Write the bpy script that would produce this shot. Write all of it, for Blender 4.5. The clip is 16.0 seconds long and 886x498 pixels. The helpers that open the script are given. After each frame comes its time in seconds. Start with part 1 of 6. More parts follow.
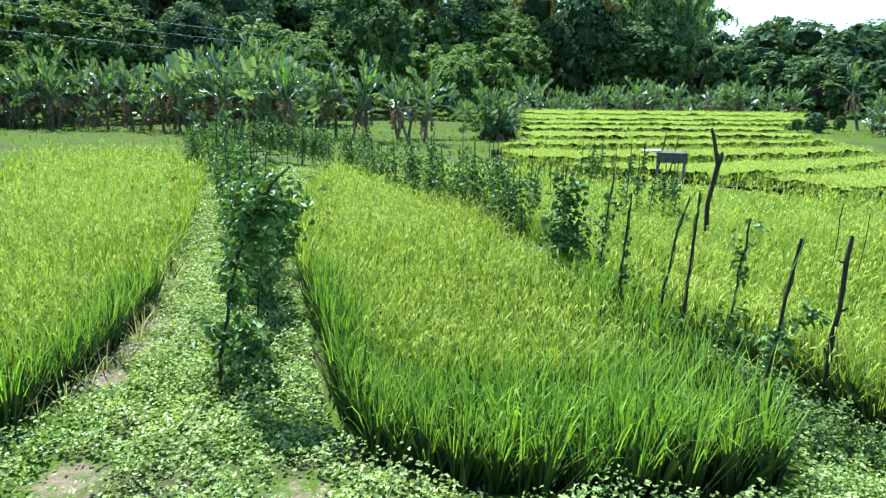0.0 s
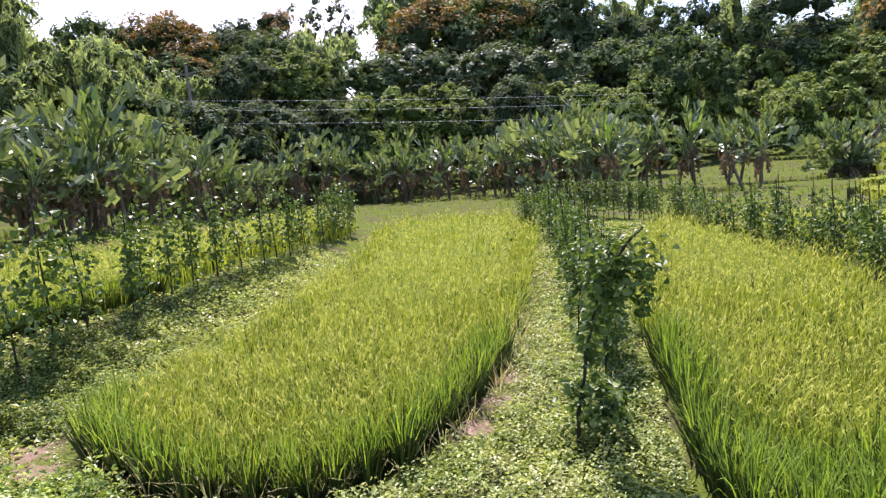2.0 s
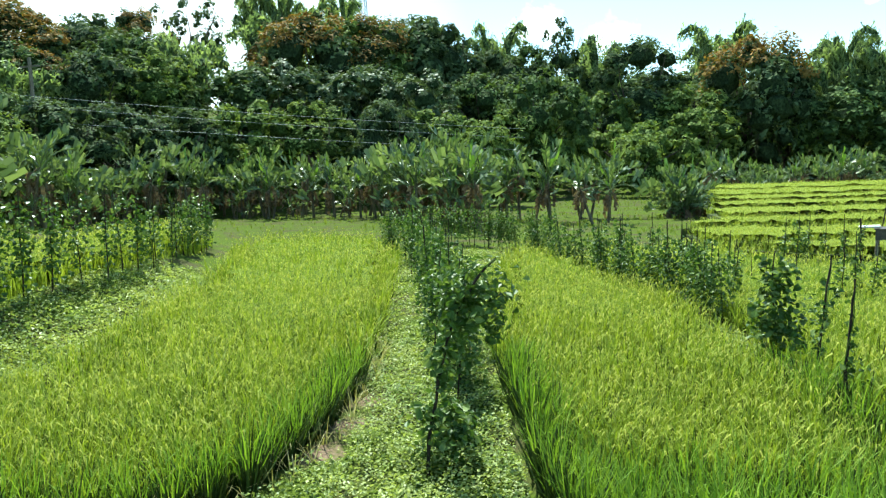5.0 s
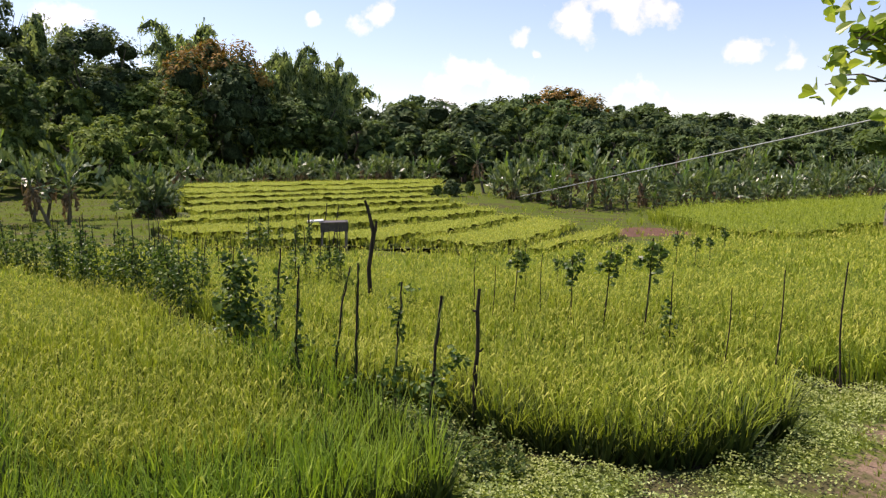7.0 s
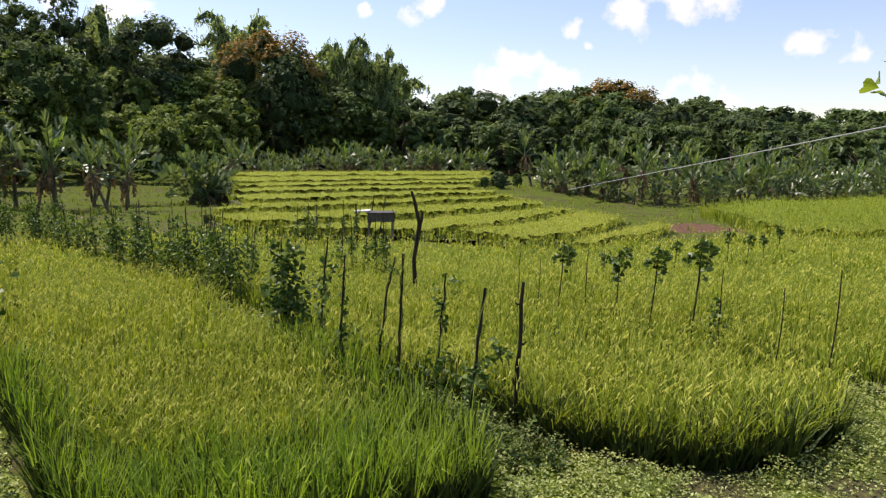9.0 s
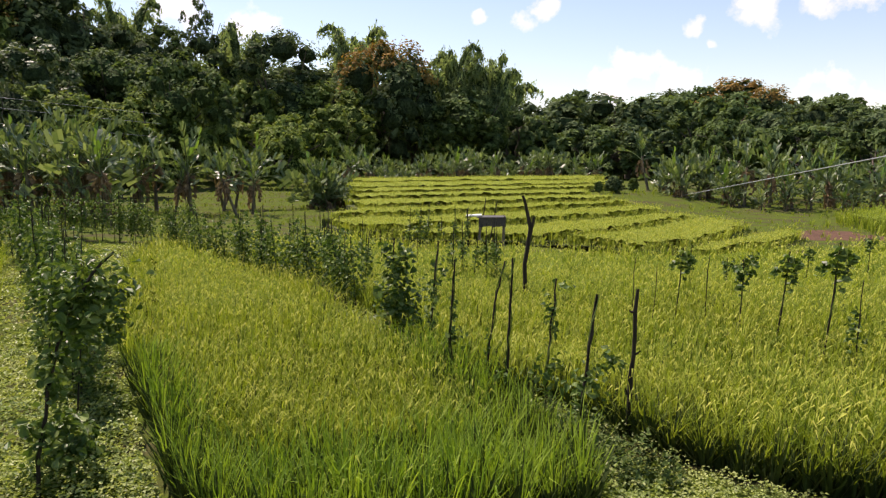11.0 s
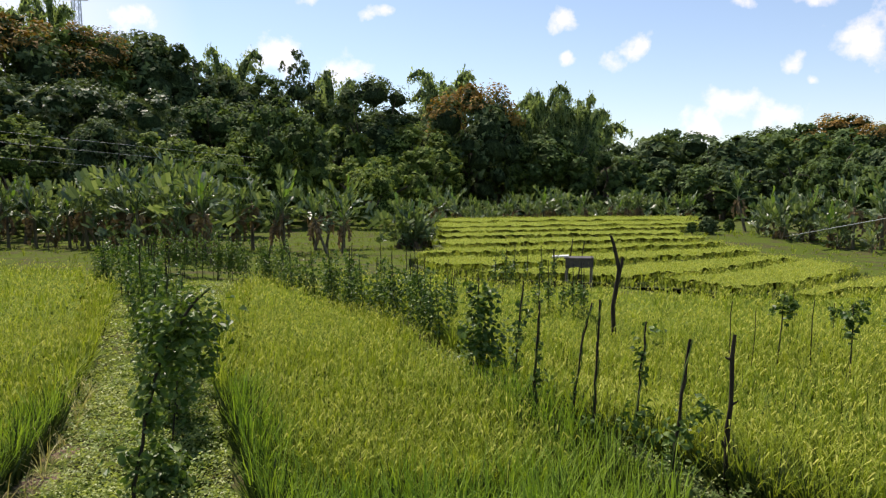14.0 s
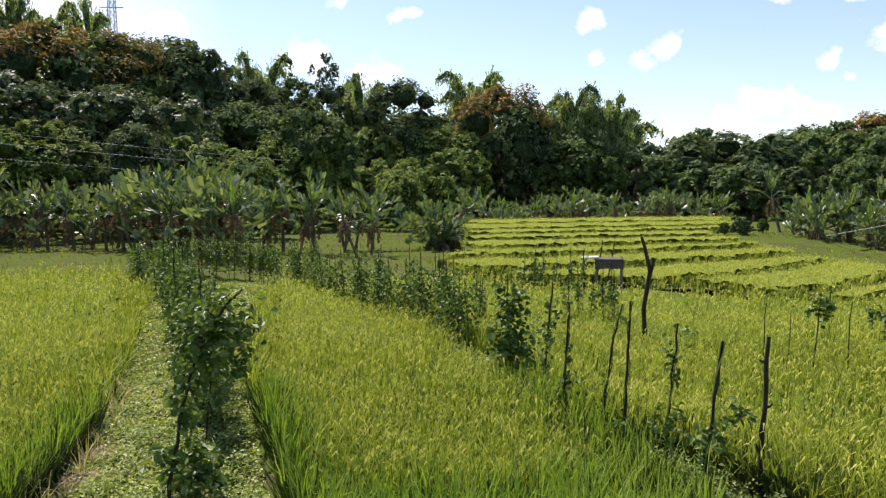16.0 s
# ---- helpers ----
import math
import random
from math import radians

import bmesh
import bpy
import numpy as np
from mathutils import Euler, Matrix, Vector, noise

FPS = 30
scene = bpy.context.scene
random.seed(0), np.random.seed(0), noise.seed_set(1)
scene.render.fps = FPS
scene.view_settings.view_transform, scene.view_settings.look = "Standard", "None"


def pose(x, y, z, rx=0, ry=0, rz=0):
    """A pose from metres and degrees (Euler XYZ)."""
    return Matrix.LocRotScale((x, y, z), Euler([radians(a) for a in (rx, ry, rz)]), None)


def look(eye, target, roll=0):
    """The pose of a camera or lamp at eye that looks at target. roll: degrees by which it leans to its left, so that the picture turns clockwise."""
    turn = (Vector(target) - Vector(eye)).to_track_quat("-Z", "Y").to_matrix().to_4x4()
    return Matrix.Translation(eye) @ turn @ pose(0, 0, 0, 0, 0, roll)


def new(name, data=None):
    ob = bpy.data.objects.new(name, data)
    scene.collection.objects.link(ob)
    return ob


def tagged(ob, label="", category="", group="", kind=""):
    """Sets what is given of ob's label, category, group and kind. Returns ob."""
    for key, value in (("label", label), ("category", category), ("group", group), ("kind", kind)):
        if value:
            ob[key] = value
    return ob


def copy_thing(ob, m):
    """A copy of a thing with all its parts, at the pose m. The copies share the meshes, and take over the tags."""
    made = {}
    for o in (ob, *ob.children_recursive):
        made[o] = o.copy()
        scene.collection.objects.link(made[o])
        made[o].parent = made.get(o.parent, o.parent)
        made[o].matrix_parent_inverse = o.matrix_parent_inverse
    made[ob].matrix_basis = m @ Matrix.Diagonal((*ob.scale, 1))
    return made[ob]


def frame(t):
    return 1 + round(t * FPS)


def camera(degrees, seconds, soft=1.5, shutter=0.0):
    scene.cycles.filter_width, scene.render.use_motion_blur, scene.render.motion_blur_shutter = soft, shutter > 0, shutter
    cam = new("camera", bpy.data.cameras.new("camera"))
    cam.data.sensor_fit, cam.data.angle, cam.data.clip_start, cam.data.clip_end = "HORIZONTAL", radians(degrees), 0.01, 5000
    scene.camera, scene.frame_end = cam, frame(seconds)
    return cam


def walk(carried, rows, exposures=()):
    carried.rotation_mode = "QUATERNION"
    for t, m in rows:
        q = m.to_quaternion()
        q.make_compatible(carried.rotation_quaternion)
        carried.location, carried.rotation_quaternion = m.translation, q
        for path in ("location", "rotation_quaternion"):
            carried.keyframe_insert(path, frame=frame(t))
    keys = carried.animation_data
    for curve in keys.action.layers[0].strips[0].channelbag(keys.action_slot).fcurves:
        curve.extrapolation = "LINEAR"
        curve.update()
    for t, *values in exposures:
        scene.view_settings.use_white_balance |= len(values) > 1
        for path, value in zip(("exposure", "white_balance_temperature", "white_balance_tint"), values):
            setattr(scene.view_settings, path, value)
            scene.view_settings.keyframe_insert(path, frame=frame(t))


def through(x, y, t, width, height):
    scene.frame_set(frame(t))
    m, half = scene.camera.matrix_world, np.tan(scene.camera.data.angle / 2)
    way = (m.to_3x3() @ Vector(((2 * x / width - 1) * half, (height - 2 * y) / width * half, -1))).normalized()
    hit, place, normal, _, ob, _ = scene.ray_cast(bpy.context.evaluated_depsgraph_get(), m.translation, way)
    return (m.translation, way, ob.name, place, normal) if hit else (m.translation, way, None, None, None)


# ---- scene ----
# t, x, y, z, yaw, pitch, roll
PATH = [
    (0.0, 0.000, 0.000, 2.500, 0.05, -13.00, -0.71),
    (0.5, 0.015, -0.007, 2.522, 4.16, -10.80, -0.54),
    (1.0, -0.021, -0.062, 2.546, 15.00, -5.21, -1.50),
    (1.5, -0.137, -0.053, 2.549, 21.07, -5.14, 1.51),
    (2.0, -0.233, -0.136, 2.586, 25.42, -7.46, 5.68),
    (2.5, -0.264, -0.173, 2.609, 33.61, -4.92, 3.36),
    (3.0, -0.235, -0.168, 2.605, 41.17, -6.25, 2.12),
    (3.2, -0.246, -0.158, 2.606, 42.51, -5.60, 1.72),
    (3.6, -0.250, -0.170, 2.607, 43.30, -5.20, 1.80),
    (5.3, -0.150, -0.190, 2.615, 5.33, -6.84, 1.79),
    (5.5, -0.135, -0.201, 2.615, -0.47, -7.08, 1.71),
    (6.0, -0.087, -0.242, 2.615, -12.09, -7.61, 0.74),
    (6.5, -0.066, -0.296, 2.628, -21.10, -8.15, 0.42),
    (7.0, -0.044, -0.323, 2.626, -27.07, -7.22, 0.19),
    (7.5, -0.036, -0.329, 2.626, -30.37, -8.78, -0.72),
    (8.0, -0.040, -0.331, 2.627, -28.69, -8.00, -1.20),
    (8.5, -0.043, -0.331, 2.627, -26.72, -7.40, -1.36),
    (9.0, -0.037, -0.338, 2.629, -23.14, -7.91, -0.52),
    (9.5, -0.028, -0.340, 2.627, -18.84, -7.94, 2.54),
    (9.7, -0.026, -0.338, 2.626, -18.22, -7.74, 2.71),
    (11.8, 0.010, -0.290, 2.605, -12.50, -7.43, -1.06),
    (12.0, 0.013, -0.291, 2.605, -12.61, -6.02, -0.89),
    (12.5, 0.005, -0.296, 2.608, -10.78, -3.44, 0.75),
    (13.0, 0.012, -0.276, 2.603, -6.95, -2.99, 0.91),
    (13.5, 0.014, -0.274, 2.602, -7.60, -3.68, 0.08),
    (14.0, 0.014, -0.274, 2.602, -6.78, -4.16, 0.22),
    (14.5, 0.014, -0.274, 2.602, -5.62, -5.39, 1.15),
    (15.0, 0.014, -0.274, 2.602, -5.77, -5.59, -0.17),
    (15.5, 0.012, -0.278, 2.603, -2.83, -4.96, 0.60),
    (16.0, 0.008, -0.290, 2.605, -4.43, -4.03, 0.53),
]
cam = camera(65.3, 16.0, soft=1.3)
EXPOSURES = [(0.0, 1.56, 5300, -6), (0.4, 1.76, 5300, -6), (0.7, 1.54, 5500, -8), (1.1, 1.02, 6000, -4), (1.5, 1.2, 6200, 18), (2.1, 1.36, 6200, 40), (2.6, 1.34, 6000, 14), (3.2, 1.3, 6000, 4), (5.3, 1.26, 6100, -10), (5.5, 1.2, 6100, -6), (5.9, 0.98, 6800, 22), (6.5, 0.68, 7000, 29), (9.0, 0.52, 6900, 25), (12.0, 0.60, 7400, 26), (13.0, 0.45, 7000, 19), (14.5, 0.44, 6900, 18), (15.4, 0.72, 6800, 22), (16.0, 0.70, 6700, 23)]
walk(cam, [(t, pose(x, y, z, 90 + pitch, roll, yaw)) for t, x, y, z, yaw, pitch, roll in PATH], EXPOSURES)

# ---- world and sun ----
SUN_AZ, SUN_EL = -30.0, 57.0        # degrees clockwise from +y, and above the ground


def heading(az, el):
    return Vector((math.sin(radians(az)) * math.cos(radians(el)), math.cos(radians(az)) * math.cos(radians(el)), math.sin(radians(el))))


world = bpy.data.worlds.new("sky")
scene.world = world
world.use_nodes = True
wt = world.node_tree
wt.nodes.clear()


def wnode(kind, operation=""):
    n = wt.nodes.new(kind)
    if operation:
        n.operation = operation
    return n


def wmath(op, a, b=None, c=None, clamp=False):
    n = wt.nodes.new("ShaderNodeMath")
    n.operation, n.use_clamp = op, clamp
    for i, v in enumerate((a, b, c)):
        if v is None:
            continue
        if isinstance(v, (int, float)):
            n.inputs[i].default_value = v
        else:
            wt.links.new(v, n.inputs[i])
    return n.outputs[0]


sky = wnode("ShaderNodeTexSky")
sky.sky_type, sky.sun_disc = "NISHITA", False
sky.sun_elevation, sky.sun_rotation = radians(SUN_EL), radians(SUN_AZ)
sky.air_density, sky.dust_density, sky.ozone_density = 1.1, 0.35, 2.4
coord = wnode("ShaderNodeTexCoord")
puff = wnode("ShaderNodeTexNoise")
puff.inputs["Scale"].default_value, puff.inputs["Detail"].default_value, puff.inputs["Roughness"].default_value = 22.0, 8.0, 0.6
wt.links.new(coord.outputs["Generated"], puff.inputs["Vector"])
# the air that pulls the clouds into ragged shapes
drift = wnode("ShaderNodeTexNoise")
drift.inputs["Scale"].default_value, drift.inputs["Detail"].default_value = 14.0, 3.0
wt.links.new(coord.outputs["Generated"], drift.inputs["Vector"])
centred = wnode("ShaderNodeVectorMath", operation="SUBTRACT")
wt.links.new(drift.outputs["Color"], centred.inputs[0])
centred.inputs[1].default_value = (0.5, 0.5, 0.5)
pulled = wnode("ShaderNodeVectorMath", operation="MULTIPLY_ADD")
wt.links.new(centred.outputs[0], pulled.inputs[0])
pulled.inputs[1].default_value = (0.07, 0.07, 0.05)
wt.links.new(coord.outputs["Generated"], pulled.inputs[2])
# fair-weather clouds: azimuth, elevation, half width in degrees
CLOUDS = [(37.6, 10.8, 3.0), (40.8, 12.0, 3.2), (43.5, 11.0, 2.2), (35.2, 14.6, 2.4), (32.8, 9.9, 1.3), (34.7, 8.8, 0.8), (22.0, 11.7, 1.9), (20.2, 10.8, 1.5), (16.4, 13.5, 1.9), (17.0, 10.9, 1.0), (1.8, 14.4, 1.5), (29.9, 6.8, 3.0), (27.2, 5.3, 2.6), (32.4, 5.8, 2.5),
          (-18.0, 13.1, 3.0), (-7.3, 11.2, 2.6), (-0.5, 9.5, 2.8), (-3.8, 15.7, 1.5), (29.6, 13.8, 1.0), (50.4, 7.8, 2.2), (52.3, 6.9, 1.6), (41.9, 5.4, 2.2), (45.1, 4.1, 1.8), (57, 15, 3.5), (12, 20, 3.0), (-33, 15, 6.5), (-22, 16, 5), (-12, 24, 5)]
cover = None
for az, el, size in CLOUDS:
    away = wnode("ShaderNodeVectorMath", operation="SUBTRACT")
    wt.links.new(pulled.outputs[0], away.inputs[0])
    away.inputs[1].default_value = heading(az, el)
    wide = wnode("ShaderNodeVectorMath", operation="MULTIPLY")
    wt.links.new(away.outputs[0], wide.inputs[0])
    wide.inputs[1].default_value = (1, 1, 1.5)
    size_of = wnode("ShaderNodeVectorMath", operation="LENGTH")
    wt.links.new(wide.outputs[0], size_of.inputs[0])
    near = wmath("MULTIPLY_ADD", size_of.outputs["Value"], -1.0 / math.tan(radians(size)), 1.0)
    cover = near if cover is None else wmath("MAXIMUM", cover, near)
lump = wmath("MULTIPLY_ADD", puff.outputs[0], 3.0, -1.72)
dense = wmath("ADD", wmath("MAXIMUM", cover, -0.9), lump)
dense = wmath("MULTIPLY", dense, 1.25, clamp=True)
veil_noise = wnode("ShaderNodeTexNoise")
veil_noise.inputs["Scale"].default_value, veil_noise.inputs["Detail"].default_value = 3.0, 4.0
wt.links.new(coord.outputs["Generated"], veil_noise.inputs["Vector"])
# thin haze towards the sun's side of the sky and the horizon
side = wnode("ShaderNodeVectorMath", operation="DOT_PRODUCT")
wt.links.new(coord.outputs["Generated"], side.inputs[0])
side.inputs[1].default_value = heading(-40, 8)
haze = wmath("MULTIPLY_ADD", side.outputs["Value"], 7.0, -6.2, clamp=True)
haze = wmath("MULTIPLY", haze, wmath("MULTIPLY_ADD", veil_noise.outputs[0], 1.6, 0.1, clamp=True), clamp=True)
dense = wmath("MAXIMUM", dense, haze)
white = wnode("ShaderNodeMix")
white.data_type = "RGBA"
wt.links.new(dense, white.inputs[0])
wt.links.new(sky.outputs[0], white.inputs[6])
white.inputs[7].default_value = (7.0, 7.1, 7.3, 1)
back = wnode("ShaderNodeBackground")
back.inputs["Strength"].default_value = 0.12
wt.links.new(white.outputs[2], back.inputs["Color"])
wt.links.new(back.outputs[0], wnode("ShaderNodeOutputWorld").inputs[0])

sun_data = bpy.data.lights.new("sun", "SUN")
sun_data.energy, sun_data.angle, sun_data.color = 5.0, radians(0.55), (1.0, 0.955, 0.87)
sun = new("sun", sun_data)
sun.matrix_world = look(heading(SUN_AZ, SUN_EL) * 200, (0, 0, 0))

# ---- materials ----


def material(name, rough=0.7, spec=0.3):
    m = bpy.data.materials.new(name)
    m.use_nodes = True
    b = m.node_tree.nodes["Principled BSDF"]
    b.inputs["Roughness"].default_value = rough
    b.inputs["Specular IOR Level"].default_value = spec
    return m, m.node_tree, b


def ramp_node(nt, stops):
    r = nt.nodes.new("ShaderNodeValToRGB")
    while len(r.color_ramp.elements) < len(stops):
        r.color_ramp.elements.new(0.5)
    for e, (p, c) in zip(r.color_ramp.elements, stops):
        e.position, e.color = p, (*c, 1)
    return r


def noise_node(nt, scale, detail=4.0, rough=0.6, space="Object"):
    c = nt.nodes.new("ShaderNodeTexCoord")
    n = nt.nodes.new("ShaderNodeTexNoise")
    n.inputs["Scale"].default_value, n.inputs["Detail"].default_value, n.inputs["Roughness"].default_value = scale, detail, rough
    nt.links.new(c.outputs[space], n.inputs["Vector"])
    return n


def mix_rgb(nt, fac, a, b, blend="MIX"):
    m = nt.nodes.new("ShaderNodeMix")
    m.data_type, m.blend_type = "RGBA", blend
    for i, v in ((0, fac), (6, a), (7, b)):
        if isinstance(v, (int, float)):
            m.inputs[i].default_value = v
        elif isinstance(v, tuple):
            m.inputs[i].default_value = (*v, 1)
        else:
            nt.links.new(v, m.inputs[i])
    return m.outputs[2]


def leafy(name, dark, mid, light, through=0.35, rough=0.45, spec=0.35, patch=0.5, patch_to=None):
    """Leaves: each one has its own tint, larger patches vary, and light shines through."""
    m, nt, b = material(name, rough, spec)
    geo = nt.nodes.new("ShaderNodeNewGeometry")
    r = ramp_node(nt, [(0.0, dark), (0.55, mid), (1.0, light)])
    info = nt.nodes.new("ShaderNodeObjectInfo")
    add = nt.nodes.new("ShaderNodeMath")
    add.operation = "ADD"
    nt.links.new(geo.outputs["Random Per Island"], add.inputs[0])
    nt.links.new(info.outputs["Random"], add.inputs[1])
    part = nt.nodes.new("ShaderNodeMath")
    part.operation = "FRACT"
    nt.links.new(add.outputs[0], part.inputs[0])
    nt.links.new(part.outputs[0], r.inputs[0])
    n = noise_node(nt, patch, 3.0)
    big = ramp_node(nt, [(0.35, (0, 0, 0)), (0.7, (1, 1, 1))])
    nt.links.new(n.outputs[0], big.inputs[0])
    col = mix_rgb(nt, big.outputs[0], r.outputs[0], mix_rgb(nt, 0.55, r.outputs[0], patch_to or light))
    nt.links.new(col, b.inputs["Base Color"])
    t = nt.nodes.new("ShaderNodeBsdfTranslucent")
    bright = mix_rgb(nt, 1.0, col, (1.25, 1.25, 0.6), "MULTIPLY")
    nt.links.new(bright, t.inputs["Color"])
    mix = nt.nodes.new("ShaderNodeMixShader")
    mix.inputs[0].default_value = through
    nt.links.new(b.outputs[0], mix.inputs[1])
    nt.links.new(t.outputs[0], mix.inputs[2])
    nt.links.new(mix.outputs[0], nt.nodes["Material Output"].inputs["Surface"])
    return m


def rough_wood(name, dark, light, scale=14.0, rough=0.85, stretch=0.15):
    m, nt, b = material(name, rough, 0.2)
    c = nt.nodes.new("ShaderNodeTexCoord")
    mp = nt.nodes.new("ShaderNodeMapping")
    mp.inputs["Scale"].default_value = (1, 1, stretch)
    nt.links.new(c.outputs["Object"], mp.inputs[0])
    n = nt.nodes.new("ShaderNodeTexNoise")
    n.inputs["Scale"].default_value, n.inputs["Detail"].default_value = scale, 6.0
    nt.links.new(mp.outputs[0], n.inputs["Vector"])
    r = ramp_node(nt, [(0.3, dark), (0.72, light)])
    nt.links.new(n.outputs[0], r.inputs[0])
    nt.links.new(r.outputs[0], b.inputs["Base Color"])
    bump = nt.nodes.new("ShaderNodeBump")
    bump.inputs["Strength"].default_value, bump.inputs["Distance"].default_value = 0.6, 0.01
    nt.links.new(n.outputs[0], bump.inputs["Height"])
    nt.links.new(bump.outputs[0], b.inputs["Normal"])
    return m


RICE = leafy("rice_leaf", (0.075, 0.13, 0.013), (0.205, 0.285, 0.032), (0.375, 0.435, 0.07), 0.36, 0.6, 0.1, 0.5, (0.33, 0.37, 0.04))
RICE_FRESH = leafy("rice_leaf_fresh", (0.065, 0.14, 0.013), (0.155, 0.27, 0.024), (0.28, 0.385, 0.05), 0.36, 0.55, 0.12, 0.7)
# sheath green kept very dark: paints in the shade low in the rice
RICE_SHEATH_SHADE = leafy("rice_sheath_shade", (0.02, 0.042, 0.01), (0.035, 0.062, 0.014), (0.06, 0.08, 0.02), 0.08, 0.6, 0.15, 1.0)
RICE_EAR = leafy("rice_ear", (0.24, 0.29, 0.04), (0.345, 0.38, 0.062), (0.47, 0.47, 0.10), 0.3, 0.65, 0.1, 0.8)
RICE_FAR = leafy("rice_ripening", (0.15, 0.22, 0.028), (0.235, 0.30, 0.045), (0.34, 0.38, 0.07), 0.32, 0.65, 0.1, 0.25, (0.44, 0.48, 0.07))


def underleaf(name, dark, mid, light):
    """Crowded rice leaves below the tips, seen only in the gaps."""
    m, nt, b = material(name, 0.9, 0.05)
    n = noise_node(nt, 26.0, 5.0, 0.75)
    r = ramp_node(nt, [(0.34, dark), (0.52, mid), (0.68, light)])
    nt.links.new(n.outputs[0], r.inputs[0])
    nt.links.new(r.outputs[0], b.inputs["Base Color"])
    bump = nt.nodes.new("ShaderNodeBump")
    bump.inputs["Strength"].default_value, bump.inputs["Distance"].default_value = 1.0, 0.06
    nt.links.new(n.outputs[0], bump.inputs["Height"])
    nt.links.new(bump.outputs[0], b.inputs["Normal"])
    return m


# greens darker than the blades': shade inside the crop is in the colour
SHADED_UNDERLEAF = underleaf("rice_underleaf", (0.05, 0.08, 0.011), (0.14, 0.19, 0.022), (0.26, 0.31, 0.04))
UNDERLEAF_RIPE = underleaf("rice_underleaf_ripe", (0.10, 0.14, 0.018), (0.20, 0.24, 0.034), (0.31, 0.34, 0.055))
STRAW = leafy("straw_blade", (0.26, 0.24, 0.08), (0.40, 0.36, 0.14), (0.55, 0.50, 0.24), 0.25, 0.6, 0.2, 1.0)
# dark weed leaf; on the bank its darkness also paints in shade
WEED_WITH_SHADE = leafy("verge_weed", (0.04, 0.072, 0.016), (0.07, 0.112, 0.025), (0.11, 0.16, 0.038), 0.15, 0.6, 0.15, 0.6)
# dark blades that draw the shaded terrace fronts in colour
VERGE_AND_SHADE = leafy("verge_and_shade", (0.05, 0.078, 0.018), (0.09, 0.125, 0.03), (0.15, 0.18, 0.045), 0.2, 0.6, 0.15, 0.6)
BEAN = leafy("bean_leaf", (0.030, 0.066, 0.012), (0.062, 0.118, 0.021), (0.22, 0.28, 0.09), 0.27, 0.42, 0.2, 1.2, (0.12, 0.18, 0.035))
COVER = leafy("creeper_leaf", (0.085, 0.14, 0.03), (0.22, 0.30, 0.075), (0.44, 0.51, 0.18), 0.32, 0.46, 0.35, 1.3, (0.48, 0.49, 0.17))
HEDGE = leafy("shrub_leaf", (0.07, 0.13, 0.024), (0.18, 0.28, 0.045), (0.38, 0.47, 0.11), 0.28, 0.45, 0.35, 1.0)
BANANA = leafy("banana_leaf", (0.045, 0.085, 0.033), (0.092, 0.15, 0.051), (0.24, 0.30, 0.135), 0.31, 0.36, 0.5, 0.4, (0.17, 0.205, 0.095))
BANANA_YOUNG = leafy("banana_leaf_young", (0.09, 0.18, 0.03), (0.13, 0.23, 0.04), (0.18, 0.28, 0.055), 0.35, 0.35, 0.4, 0.5)
BANANA_DRY = leafy("banana_leaf_dry", (0.075, 0.052, 0.034), (0.15, 0.105, 0.066), (0.30, 0.22, 0.13), 0.15, 0.85, 0.1, 2.0)
STEM = rough_wood("banana_stem", (0.05, 0.042, 0.028), (0.18, 0.155, 0.09), 9.0, 0.7, 0.1)
BARK = rough_wood("bark", (0.05, 0.04, 0.03), (0.16, 0.13, 0.10), 6.0)
DARK_WOOD = rough_wood("weathered_stick", (0.014, 0.011, 0.008), (0.052, 0.04, 0.028), 22.0)
GREY_WOOD = rough_wood("dry_stick", (0.10, 0.085, 0.06), (0.28, 0.24, 0.18), 26.0)
BAMBOO_POLE = rough_wood("bamboo_pole", (0.22, 0.21, 0.15), (0.42, 0.40, 0.30), 12.0, 0.55)
TREE_DARK = leafy("tree_leaf_dark", (0.046, 0.076, 0.034), (0.074, 0.116, 0.05), (0.13, 0.175, 0.072), 0.24, 0.75, 0.1, 0.25)
TREE_MID = leafy("tree_leaf", (0.052, 0.09, 0.030), (0.085, 0.138, 0.045), (0.15, 0.21, 0.07), 0.26, 0.75, 0.1, 0.25)
TREE_LIGHT = leafy("tree_leaf_light", (0.075, 0.13, 0.03), (0.14, 0.21, 0.05), (0.25, 0.31, 0.085), 0.28, 0.75, 0.1, 0.25)
GRASS = leafy("grass_blade", (0.10, 0.16, 0.02), (0.18, 0.25, 0.035), (0.30, 0.34, 0.06), 0.3, 0.6, 0.12, 0.4)
BLOOM = leafy("tree_bloom", (0.14, 0.085, 0.022), (0.27, 0.15, 0.035), (0.38, 0.23, 0.06), 0.2, 0.7, 0.1, 0.3, (0.20, 0.16, 0.04))
BIGLEAF = leafy("tree_leaf_glossy", (0.05, 0.09, 0.035), (0.085, 0.14, 0.055), (0.18, 0.22, 0.12), 0.2, 0.55, 0.25, 0.4)
BAMBOO = leafy("bamboo_leaf", (0.11, 0.17, 0.07), (0.19, 0.27, 0.11), (0.31, 0.38, 0.17), 0.5, 0.55, 0.2, 0.3)


